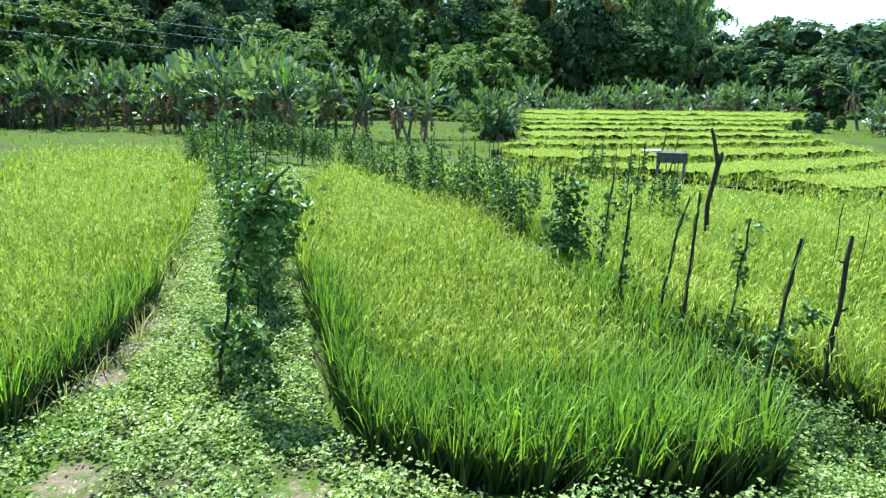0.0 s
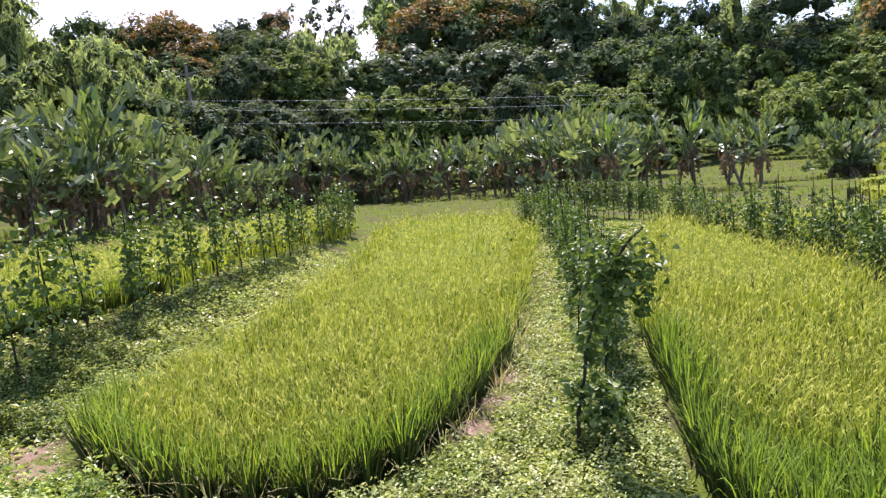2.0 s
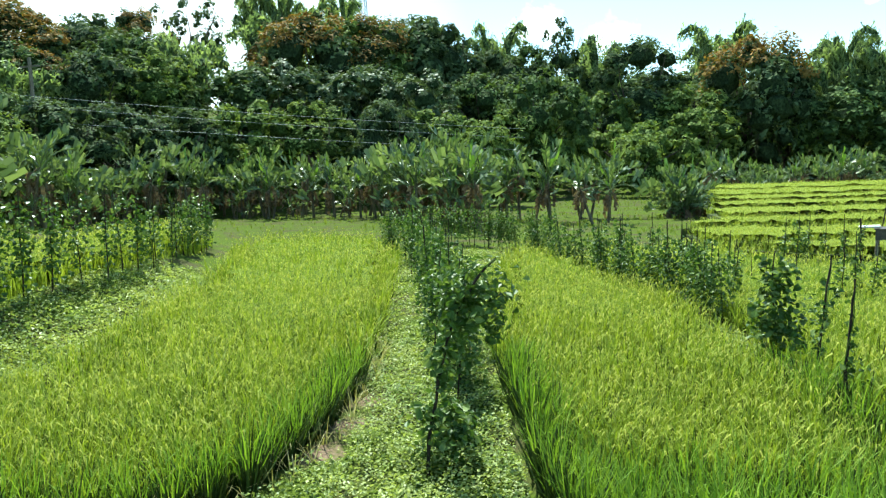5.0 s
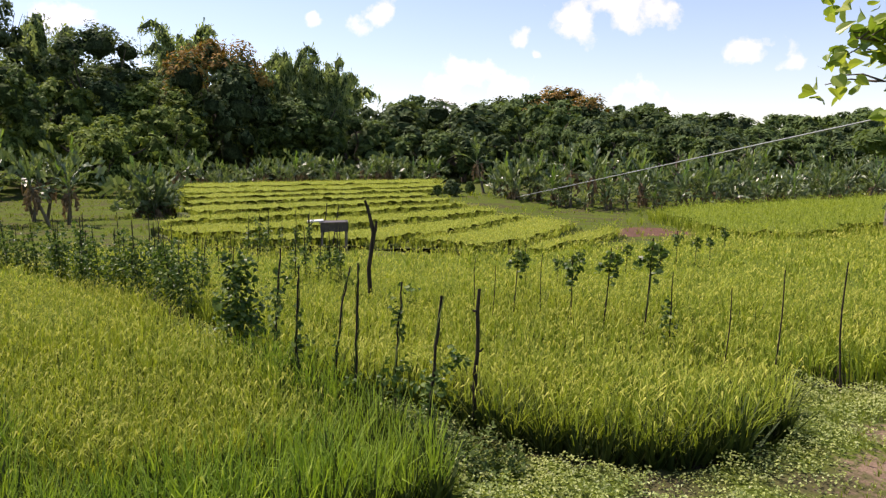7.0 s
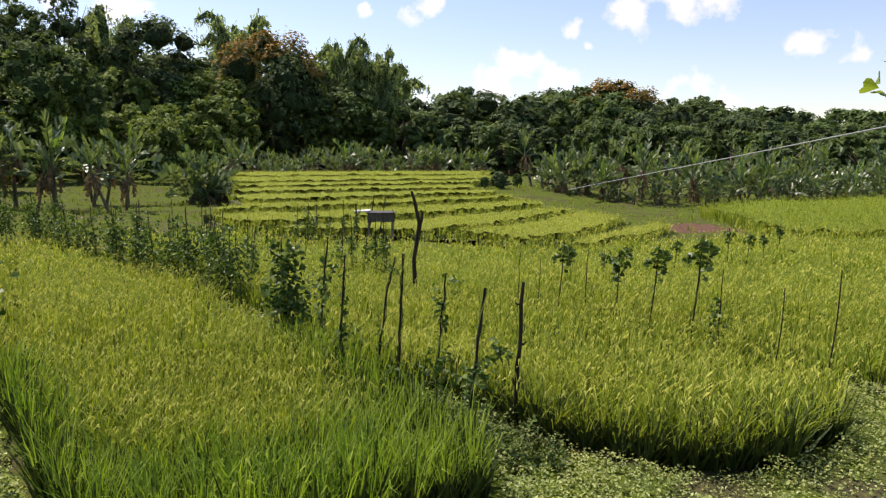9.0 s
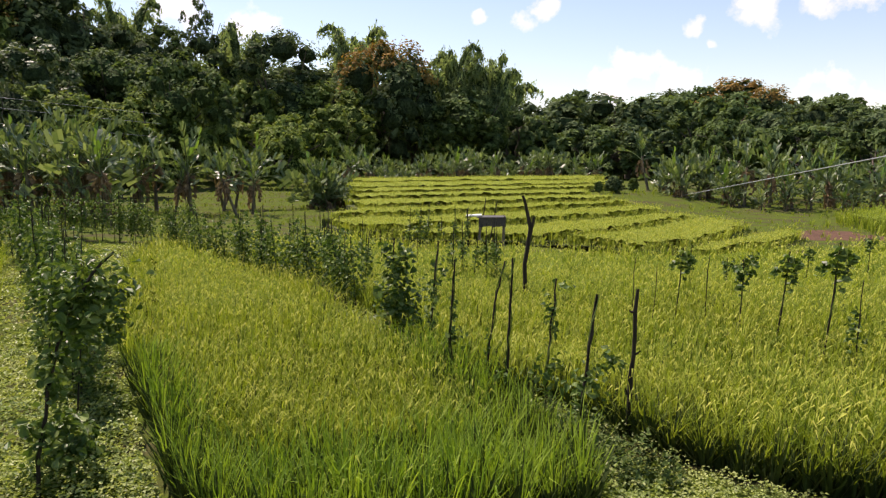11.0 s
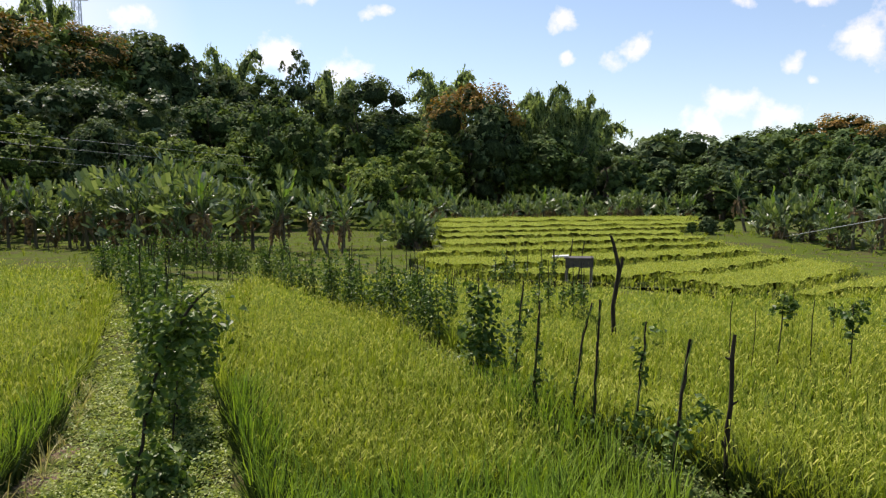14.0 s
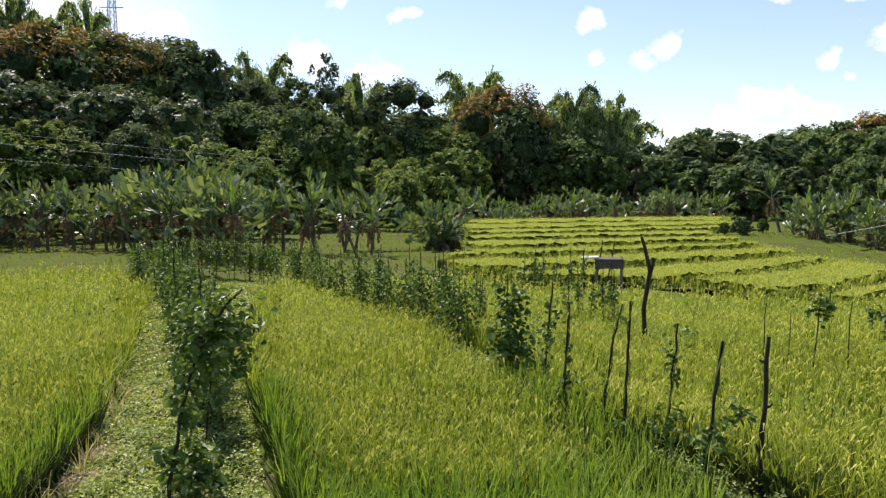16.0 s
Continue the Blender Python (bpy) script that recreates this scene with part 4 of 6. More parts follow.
THIN = [bean_plant(85, 1.65, 0.13, 0.08, 0.1, 1.5, 140 + i, "sparse bean plant on a thin dark stick", lean=((0.07, 0.0), (0.11, 0.02), (-0.02, 0.0))[i]) for i in range(3)]
MOP = [bean_plant(80, 1.45, 0.14, 0.085, 0.85, 1.45, 160 + i, "bean plant with leaves bunched at the stick's top", True, ((0.03, 0.0), (0.10, 0.0), (0.0, 0.03))[i]) for i in range(3)]
BARE = [bean_plant(0, 1.45, 0.1, 0.08, 0, 1, 180 + i, "bare thin stick standing in the rice", lean=((0.02, 0.0), (0.05, 0.0), (-0.03, 0.0))[i], thick=0.012) for i in range(3)]


def stand(kind, x, y, size=1.0, turn=None, group=""):
    """A copy of one of the plants on the ground at x, y."""
    src = kind[int(rng.integers(0, len(kind)))]
    t = float(rng.uniform(-25, 25)) if turn is None else turn
    ob = copy_thing(src, pose(x, y, float(height(x, y)) - 0.02, 0, 0, t) @ Matrix.Scale(size, 4))
    return tagged(ob, group=group)


# along the path between the two nearest paddies
def staked(x, y, line, bunches, label, thick, group, leaf=0.085, seed=1, wood=None):
    """A stick along a line of points from its foot, with bunches of leaves: centre, spread, count."""
    ob = empty("bean_plant", x, y, float(height(x, y)) - 0.03)
    line = np.array(line, float)
    n = np.linspace(0, len(line) - 1, 14)
    p = np.stack([np.interp(n, np.arange(len(line)), line[:, k]) for k in range(3)], 1)
    r = np.random.default_rng(seed)
    p[1:] += r.normal(0, 0.006, (13, 3))
    v, f = tubes([(p, np.linspace(thick, thick * 0.6, 14) * (1 + 0.1 * r.normal(size=14)), 7)])
    piece("stake", np_mesh("stake", v, f, wood or DARK_WOOD, smooth=True), ob, "thin dark stick")
    for centre, spread, count in bunches:
        hub = r.normal(0, 1, (max(3, count // 8), 3))
        q = np.array(centre) + (hub[r.integers(0, len(hub), count)] * 0.62 + r.normal(0, 0.42, (count, 3))) * np.array(spread)
        q[:, 2] = np.maximum(q[:, 2], 0.04)
        away = (q - np.array(centre)) / np.array(spread)
        s = leaf * r.uniform(0.55, 1.3, count)
        v, f = heart_leaves(q, away * 0.6 + r.normal(0, 0.45, (count, 3)) + np.array([0, 0, 0.6]), s, s * 0.8, 0.3)
        piece("vine", np_mesh("vine", v, f, BEAN), ob, "climbing leaves")
    v, f = tubes([(p + np.stack([0.02 * np.cos(n * 4), 0.02 * np.sin(n * 4), np.zeros(14)], 1), np.full(14, 0.005), 4)])
    piece("stem", np_mesh("stem", v, f, BEAN), ob, "twining stem")
    return tagged(ob, label, "bean plant", group)


staked(-1.83, 5.32, [(0, 0, -0.1), (0.035, 0, 0.4), (0.10, 0.02, 0.75), (0.20, 0.03, 1.2), (0.30, 0.04, 1.46), (0.46, 0.05, 1.73), (0.64, 0.06, 1.92)],
       [((0.18, 0.22, 0.36), (0.18, 0.18, 0.17), 330), ((0.05, 0.1, 0.55), (0.14, 0.14, 0.14), 100), ((0.18, 0.04, 1.02), (0.07, 0.08, 0.2), 90), ((0.30, 0.08, 1.46), (0.15, 0.15, 0.19), 250), ((0.50, 0.1, 1.58), (0.16, 0.15, 0.2), 220), ((0.62, 0.1, 1.34), (0.07, 0.1, 0.12), 50)],
       "bean plant wound up a dark stick leaning over the path", 0.017, "beans along the path", 0.07, 302)
for i, (x, y) in enumerate(along([(-1.95, 7.3), (-2.12, 7.9), (-2.45, 8.8), (-3.0, 10.4), (-3.95, 13.7), (-5.15, 16.7), (-6.5, 19.6), (-8.1, 22.5)], 0.55)):
    stand(LUSH if y < 9.5 else FULL, x + rng.normal(0, 0.13), y + rng.normal(0, 0.1), rng.uniform(0.78, 0.92) if y < 9.5 else rng.uniform(0.87, 1.05), group="beans along the path")
# between the middle and the right paddy
for i, (x, y) in enumerate(along([(1.38, 11.3), (1.25, 11.9), (0.5, 13.6), (-0.4, 15.8), (-1.7, 18.2), (-2.5, 20.2), (-4.7, 23.0), (-7.0, 25.0)], 0.38)):
    stand(FULL, x + rng.normal(0, 0.12), y + rng.normal(0, 0.12), rng.uniform(0.74, 0.98), group="beans between the paddies")
for i, (x, y) in enumerate(along([(2.0, 12.6), (1.6, 15.2), (0.6, 18.0)], 0.9)):
    stand(THIN, x + rng.normal(0, 0.2), y + rng.normal(0, 0.2), rng.uniform(0.8, 1.0), group="beans between the paddies")
for x, y in ((2.36, 14.9), (2.62, 14.8), (3.0, 14.2)):
    stand(BARE, x, y, 0.8)
# on the bank to the left
for x, y in along([(-8.8, 5.0), (-9.3, 6.2), (-9.8, 7.4), (-10.3, 9.0), (-10.7, 10.6), (-11.1, 12.4), (-11.6, 14.2), (-12.8, 17.4), (-14.6, 21.6)], 0.85):
    stand(FULL[:2] + THIN[:1], x + rng.normal(0, 0.06), y + rng.normal(0, 0.1), rng.uniform(1.05, 1.3), group="beans on the bank")
# rows out in the right paddy
for kind, x, y, size in ((BARE, 5.42, 9.31, 0.85), (BARE, 5.67, 9.1, 0.75), (MOP, 5.86, 8.86, 0.95), (MOP, 7.26, 10.5, 0.76), (BARE, 6.21, 8.55, 0.92), (MOP, 7.8, 10.3, 0.65), (MOP, 6.14, 7.73, 0.96), (MOP, 6.45, 7.4, 1.05),
                         (MOP, 10.2, 11.1, 0.7), (MOP, 6.57, 6.7, 1.2), (THIN, 6.65, 6.3, 0.82), (BARE, 6.6, 5.3, 0.9), (BARE, 6.87, 4.8, 1.0), (BARE, 7.34, 4.35, 1.08), (MOP, 12.05, 11.45, 0.8), (MOP, 12.3, 11.15, 0.72), (MOP, 13.05, 11.3, 0.7), (MOP, 14.7, 12.3, 0.74), (MOP, 8.6, 10.9, 0.6), (MOP, 9.2, 11.4, 0.62)):
    stand(kind, x, y, size, group="beans in the rice")
for x, y in along([(3.5, 12.6), (4.5, 12.4)], 0.2):
    stand(THIN, x + rng.normal(0, 0.08), y + rng.normal(0, 0.3), rng.uniform(0.75, 0.9), group="beans by the hut")
for x, y in along([(3.6, 18.4), (5.2, 18.0)], 0.3):
    stand(THIN + FULL[:1], x, y + rng.normal(0, 0.3), rng.uniform(0.75, 0.95), group="beans by the hut")
# a row on the near bund: each stick with its own lean
for x, y, line, bunches, label, thick in (
        (1.90, 8.18, [(0, 0, -0.1), (0.06, 0, 0.8), (0.13, 0, 1.6)], [((0.07, 0, 0.95), (0.09, 0.09, 0.26), 60), ((0.12, 0, 1.35), (0.08, 0.08, 0.12), 30), ((0.02, 0, 0.5), (0.08, 0.08, 0.15), 26)], "slim bean plant on a leaning dark stick", 0.016),
        (1.93, 7.22, [(0, 0, -0.1), (0.02, 0, 0.8), (0.06, 0, 1.5)], [((0.04, 0, 0.62), (0.10, 0.08, 0.16), 40), ((0.06, 0, 1.0), (0.06, 0.06, 0.2), 18)], "dark stick with a few bean leaves", 0.018),
        (2.13, 6.52, [(0, 0, -0.1), (0.07, 0, 0.75), (0.13, 0, 1.2), (0.23, 0, 1.56)], [((0.06, 0, 0.7), (0.05, 0.05, 0.2), 16)], "brown leaning stick nearly bare of leaves", 0.014),
        (2.19, 5.98, [(0, 0, -0.1), (0.02, 0, 0.8), (0.04, 0, 1.3), (0.06, 0, 1.66)], [((0.0, 0, 0.45), (0.10, 0.1, 0.10), 30)], "bare thin stick with a tuft at its foot", 0.016),
        (2.50, 5.76, [(0, 0, -0.1), (0.04, 0, 0.7), (0.11, 0, 1.48)], [((0.02, 0, 0.58), (0.10, 0.10, 0.15), 70), ((0.07, 0, 1.05), (0.08, 0.08, 0.14), 34), ((0.12, 0, 1.36), (0.12, 0.1, 0.05), 14)], "bean plant with leaves crowded at its foot", 0.013),
        (2.48, 4.95, [(0, 0, -0.1), (0.05, 0, 0.6), (0.09, 0, 1.0), (0.15, 0, 1.47)], [((0.10, 0, 0.75), (0.16, 0.14, 0.16), 70), ((0.22, 0, 0.9), (0.10, 0.10, 0.10), 36), ((0.0, 0, 0.35), (0.10, 0.10, 0.14), 30)], "bean plant drooping from a leaning stick", 0.019)):
    staked(x, y, line, bunches, label, thick, "sticks on the near bund", 0.062, int(x * 100 + y * 7))
bush = bean_plant(0, 1.55, 0.3, 0.1, 0.2, 1.3, 301, "bushy dark green bean plant hiding its stick", lean=(0.0, 0.0))
for n, low, high, rad in ((420, 0.2, 1.05, 0.27), (180, 0.85, 1.5, 0.16)):
    piece("vine", bean_leaves(n, low, high, rad, 0.085, 310 + n), bush, "climbing leaves")
bush.matrix_basis = pose(1.58, 8.75, float(height(1.58, 8.75)), 0, 0, 30)


def pole(name, base, top, thick, label, knots=0, fork=None, wood=None, seed=1):
    p = wobble(base, top, 9, 0.022, seed)
    parts = [(p, np.linspace(thick, thick * 0.62, 9) * (1 + 0.12 * np.sin(np.arange(9) * 2.1)), 8)]
    ob = empty(name, *base)
    q = p - np.array(base)
    v, f = tubes([(q, parts[0][1], 8)])
    piece("shaft", np_mesh("shaft", v, f, wood or DARK_WOOD, smooth=True), ob)
    r = np.random.default_rng(seed)
    for i in range(knots):
        at = q[3 + (i * 2) % 5]
        d = r.normal(0, 1, 3) * np.array([1, 1, 0.3])
        d /= np.linalg.norm(d)
        v, f = tubes([(np.array([at, at + d * thick * 1.6 + (0, 0, 0.02), at + d * thick * 2.6 + (0, 0, 0.05)]), [thick * 0.5, thick * 0.4, thick * 0.2], 6)])
        piece("stub", np_mesh("stub", v, f, wood or DARK_WOOD, smooth=True), ob)
    if fork:
        at = q[fork[0]]
        tip = at + np.array(fork[1])
        v, f = tubes([(wobble(at, tip, 4, 0.02, seed + 3), np.linspace(thick * 0.75, thick * 0.4, 4), 7)])
        piece("prong", np_mesh("prong", v, f, wood or DARK_WOOD, smooth=True), ob)
    return tagged(ob, label, "pole")


pole("wooden_post", (3.14, 5.27, -0.2), (3.17, 5.25, 1.43), 0.027, "thick dark knotted wooden post at the paddy's corner", 4, None, None, 4)
fork_pole = empty("forked_pole", 4.38, 11.3, -0.2)
v, f = tubes([(np.array([(0, 0, 0), (0.02, 0, 0.5), (0.0, 0, 0.9), (0.06, 0, 1.25), (0.11, 0, 1.55), (0.06, 0, 1.75), (0.0, 0, 2.0), (-0.05, 0, 2.14)]), np.array([0.042, 0.04, 0.038, 0.038, 0.042, 0.032, 0.028, 0.022]), 8)])
piece("shaft", np_mesh("shaft", v, f, DARK_WOOD, smooth=True), fork_pole)
v, f = tubes([(np.array([(0.10, 0, 1.5), (0.15, 0, 1.62), (0.16, 0, 1.76)]), [0.032, 0.028, 0.022], 7)])
piece("prong", np_mesh("prong", v, f, DARK_WOOD, smooth=True), fork_pole)
tagged(fork_pole, "tall dark crooked forked pole in the rice", "pole")
pole("bamboo_stake", (-8.32, 2.81, 0.1), (-8.2, 3.1, 2.5), 0.034, "pale upright bamboo stake on the bank", 0, None, BAMBOO_POLE, 2)

# ---- shelter box in the field ----


def box(x0, y0, z0, x1, y1, z1):
    v = np.array([(x, y, z) for z in (z0, z1) for y in (y0, y1) for x in (x0, x1)], float)
    return v, np.array([(0, 2, 3, 1), (4, 5, 7, 6), (0, 1, 5, 4), (1, 3, 7, 5), (3, 2, 6, 7), (2, 0, 4, 6)])


hut = empty("field_shelter", 5.96, 18.1, 0.10, -17, 0.9)
for sx in (-0.38, 0.36):
    for sy in (-0.3, 0.3):
        v, f = tubes([(wobble((sx, sy, -0.2), (sx + 0.02, sy, 1.0), 4, 0.02, int(sx * 50 + sy * 9 + 60)), [0.03] * 4, 6)])
        piece("leg", np_mesh("leg", v, f, GREY_WOOD, smooth=True), hut)
for k in range(6):
    v, f = box(-0.40 + 0.133 * k, -0.345, 0.68 + 0.012 * (k % 3), -0.40 + 0.133 * k + 0.131, -0.325, 0.95)
    piece("board", np_mesh("board", v, f, TIN), hut)
for sx in (-0.41, 0.40):
    v, f = box(sx, -0.32, 0.68, sx + 0.02, 0.32, 0.94)
    piece("side_board", np_mesh("side_board", v, f, TIN), hut)
v, f = box(-0.45, -0.38, 0.955, 0.43, 0.38, 0.985)
piece("top_board", np_mesh("top_board", v, f, TIN), hut)
tagged(hut, "small grey board shelter on wooden legs in the rice", "shelter")
v, f = box(-0.34, -0.2, 0, 0.1, 0.24, 0.03)
sheet = new("pale_sheet", np_mesh("pale_sheet", v, f, SHEET))
sheet.matrix_basis = pose(5.60, 18.22, 1.0, 0, -3, -17)
tagged(sheet, "pale weathered sheet lying on the shelter's top", "sheet")
pole("leaning_stick", (5.75, 18.6, 0.3), (5.95, 18.6, 1.46), 0.022, "leaning stick beside the shelter", 0, None, None, 11)
pole("leaning_stick", (6.1, 18.65, 0.3), (6.3, 18.65, 1.4), 0.02, "leaning stick beside the shelter", 0, None, None, 12)
pole("forked_stick", (5.25, 18.0, -0.1), (5.2, 18.0, 1.22), 0.03, "dark forked stick near the shelter", 0, (6, (0.10, 0, 0.12)), None, 13)

# ---- bananas ----


def banana_leaf(length, wide, seed, arch=0.5, torn=0.5, dry=False):
    """An arching leaf along +x with a thick midrib and a blade torn into strips: verts and quads."""
    r = np.random.default_rng(seed)
    n = 14
    t = np.linspace(0, 1, n)
    turn = -arch * t ** 1.4
    x = np.concatenate([[0], np.cumsum(np.cos(turn[:-1]))]) * length / (n - 1)
    z = np.concatenate([[0], np.cumsum(np.sin(turn[:-1]))]) * length / (n - 1)
    if dry:
        x, z = length * 0.25 * np.sin(t * 2.2), -length * (0.1 * t + 0.85 * t ** 1.3)
    mid = np.stack([x, 0.05 * length * np.sin(t * 3 + seed) * t, z], 1)
    blade = np.clip((t - 0.2) / 0.8, 0, 1)
    half = wide * 0.5 * np.clip(np.sin(np.pi * blade ** 0.85), 0, 1) ** 0.5
    vs, fs, k = [], [], 0
    for side in (-1, 1):
        i = 2
        while i < n - 1:
            j = min(n - 1, i + (1 if r.uniform() < torn else 3))
            hang = r.uniform(-0.3, 1.35) if not dry else r.uniform(0.5, 1.0)
            skew = r.normal(0.03, 0.07) * length
            for m in range(i, j + 1):
                out = half[m] * (1.0 if i < m < j else r.uniform(0.84, 1.0))
                y = side * out * math.cos(hang)
                vs += [mid[m], mid[m] + (0.05 * length + skew, y, 0.14 * out - out * math.sin(hang) * 0.7)]
            for m in range(j - i):
                q = k + 2 * m
                fs.append((q, q + 1, q + 3, q + 2))
            k += 2 * (j - i + 1)
            i = j
    v2, f2 = tubes([(mid[::3], np.linspace(0.035, 0.008, len(mid[::3])) * (length / 2.0), 4)])
    vs, fs = np.array(vs), np.array(fs)
    return np.vstack([vs, v2]), np.vstack([fs, f2 + len(vs)])


LEAVES = [banana_leaf((2.2, 2.3, 2.3, 2.4, 2.4, 2.3)[i], (0.42, 0.44, 0.46, 0.46, 0.42, 0.40)[i], 400 + i, (0.3, 0.7, 1.1, 1.5, 1.9, 2.4)[i], (0.5, 0.75, 0.95, 0.85, 0.97, 0.95)[i]) for i in range(6)]
YOUNG = [banana_leaf(1.9, 0.50, 420 + i, 0.08, 0.1) for i in range(2)]
DRY = [banana_leaf((1.3, 1.6, 1.1)[i], 0.27, 440 + i, 0.4, 0.9, True) for i in range(3)]
LEAF_MESH = [np_mesh("leaf", v, f, BANANA, smooth=True) for v, f in LEAVES]
YOUNG_MESH = [np_mesh("young_leaf", v, f, BANANA_YOUNG) for v, f in YOUNG]
DRY_MESH = [np_mesh("dry_leaf", v, f, BANANA_DRY) for v, f in DRY]


def banana_plant(seed, stem, count, dry, label="banana plant with torn green leaves and dry skirts"):
    r = np.random.default_rng(seed)
    top = empty("banana_plant", 0, 0, -50)
    lean = r.normal(0, 0.2, 2)
    p = np.stack([np.linspace(0, lean[0] * stem, 7), np.linspace(0, lean[1] * stem, 7), np.linspace(-0.15, stem, 7)], 1)
    v, f = tubes([(p, np.array([0.105, 0.09, 0.08, 0.074, 0.068, 0.06, 0.045]), 9)])
    piece("pseudostem", np_mesh("pseudostem", v, f, STEM, smooth=True), top, "brown banana stem")
    for i in range(count):
        a = i * 137.5 + r.uniform(-30, 30)
        share = i / count
        up = r.uniform(66, 88) if share < 0.25 else r.uniform(38, 82) if share < 0.75 else r.uniform(-10, 40)
        bend = int(r.integers(0, 3)) if share < 0.25 else int(r.integers(2, 6)) if share < 0.75 else int(r.integers(1, 5))
        ob = piece("leaf", LEAF_MESH[bend], top)
        ob.matrix_basis = pose(*p[-1] - np.array([0, 0, 0.05 * i]), 0, 0, a) @ pose(0, 0, 0, r.uniform(-45, 45), -up, 0) @ Matrix.Scale(r.uniform(0.55, 0.98), 4)
    for i in range(int(r.integers(0, 2))):
        ob = piece("young_leaf", YOUNG_MESH[i], top, "upright pale green leaf")
        ob.matrix_basis = pose(*p[-1], 0, 0, r.uniform(0, 360)) @ pose(0, 0, 0, 0, -r.uniform(70, 86), 0) @ Matrix.Scale(r.uniform(0.6, 0.95), 4)
    for i in range(dry):
        ob = piece("dry_leaf", DRY_MESH[int(r.integers(0, 3))], top, "hanging dry brown leaf")
        ob.matrix_basis = pose(p[-2][0], p[-2][1], stem * r.uniform(0.78, 0.99), 0, 0, r.uniform(0, 360)) @ Matrix.Scale(r.uniform(0.6, 1.05), 4)
    return tagged(top, label, "banana plant")


BANANAS = [banana_plant(500 + i, (2.15, 2.4, 1.8, 2.25, 2.0)[i], (8, 7, 9, 7, 8)[i], (6, 7, 5, 8, 6)[i]) for i in range(5)]
BUSHY = [banana_plant(540 + i, (0.8, 1.1, 0.6)[i], 11, 4, "low leafy banana clump with leaves down to the ground") for i in range(3)]


def pattern(src):
    """The verts, quads and material of all parts of a plant, joined."""
    vs, fs, ms, k = [], [], [], 0
    for n, ob in enumerate(src.children):
        if ob.name.startswith("dry") and n % 2:
            continue
        me = ob.data
        v = np.empty(len(me.vertices) * 3)
        me.vertices.foreach_get("co", v)
        f = np.empty(len(me.loops), int)
        me.loops.foreach_get("vertex_index", f)
        m = np.array(ob.matrix_basis)
        f = f.reshape(-1, 4)
        vs.append(v.reshape(-1, 3) @ m[:3, :3].T + m[:3, 3]), fs.append(f + k)
        ms.append(np.full(len(f), {"pseudostem": 0, "leaf": 1, "young_leaf": 2, "dry_leaf": 3}[ob.name.split(".")[0]]))
        k += len(vs[-1])
    return np.vstack(vs), np.vstack(fs), np.concatenate(ms)


PATTERNS = [pattern(b) for b in BANANAS + BUSHY]
REAR = {}


def grow_banana(x, y, size, group, far=False, bushy=False):
    """A banana plant of its own, or one of the crowd behind."""
    if far:
        REAR.setdefault(group, []).append((x, y, float(height(x, y)) - 0.05, size, int(rng.integers(5, 8)) if bushy else int(rng.integers(0, 5))))
        return None
    src = BUSHY[int(rng.integers(0, 3))] if bushy else BANANAS[int(rng.integers(0, 5))]
    return tagged(copy_thing(src, pose(x, y, float(height(x, y)) - 0.05, 0, 0, float(rng.uniform(0, 360))) @ Matrix.Scale(size, 4)), group=group)


GROVE = [(-6.9, 29.8), (-9.0, 33.2), (-13.0, 38.4), (-18.0, 40.0), (-25.0, 40.5), (-28.5, 35.0), (-25.5, 23.5), (-22.0, 14.6), (-20.4, 9.4), (-20.4, 5.4), (-22.0, 2.0)]
for row, (deep, gap) in enumerate(((0.0, 1.05), (1.7, 1.3), (3.6, 1.6), (-0.9, 2.1))):
    for x, y in along([(px * (1 + deep / math.hypot(px, py)), py * (1 + deep / math.hypot(px, py))) for px, py in GROVE], gap):
        grow_banana(x + rng.normal(0, 0.45), y + rng.normal(0, 0.45), rng.uniform(0.72, 1.28) * (1.22 if x < -17 and y < 13 else 1.18 if x < -17 and y < 22 else 1.0) * (0.55 if row == 1 and rng.uniform() < 0.4 else 1.0) * (1.08 if row > 1 else 1.0) * (0.42 if row == 3 else 1.0), "banana grove", row == 2)
for row, (deep, gap) in enumerate(((0.0, 0.95), (1.6, 1.2))):
    for x, y in along([(-7.6, 34.6 + deep), (-4.5, 34.9 + deep), (-1.4, 35.8 + deep)], gap):
        grow_banana(x + rng.normal(0, 0.4), y + rng.normal(0, 0.4), rng.uniform(0.75, 1.1), "banana grove")
for x, y, s in ((-1.5, 32.4, 0.8), (-0.9, 32.9, 0.78), (2.0, 36.2, 0.95), (2.6, 36.5, 0.98), (3.2, 36.1, 0.9), (2.4, 37.2, 1.0), (3.6, 37.3, 0.85)):
    grow_banana(x, y, s, "banana clump", False, x > 0)
for x, y, s in ((2.2, 35.8, 0.9), (2.9, 35.7, 0.95), (2.5, 36.8, 1.0), (3.1, 36.9, 0.9)):
    grow_banana(x, y, s, "banana clump", False, True)
for row, deep in enumerate((0.0, 2.6)):
    for x, y in along([(5.5, 53.5 + deep), (16.0, 55.4 + deep), (28.5, 56.0 + deep)], 0.85):
        grow_banana(x + rng.normal(0, 0.6), y + rng.normal(0, 0.5), rng.uniform(0.72, 1.0), "far banana row", row > 0, rng.uniform() < 0.45)
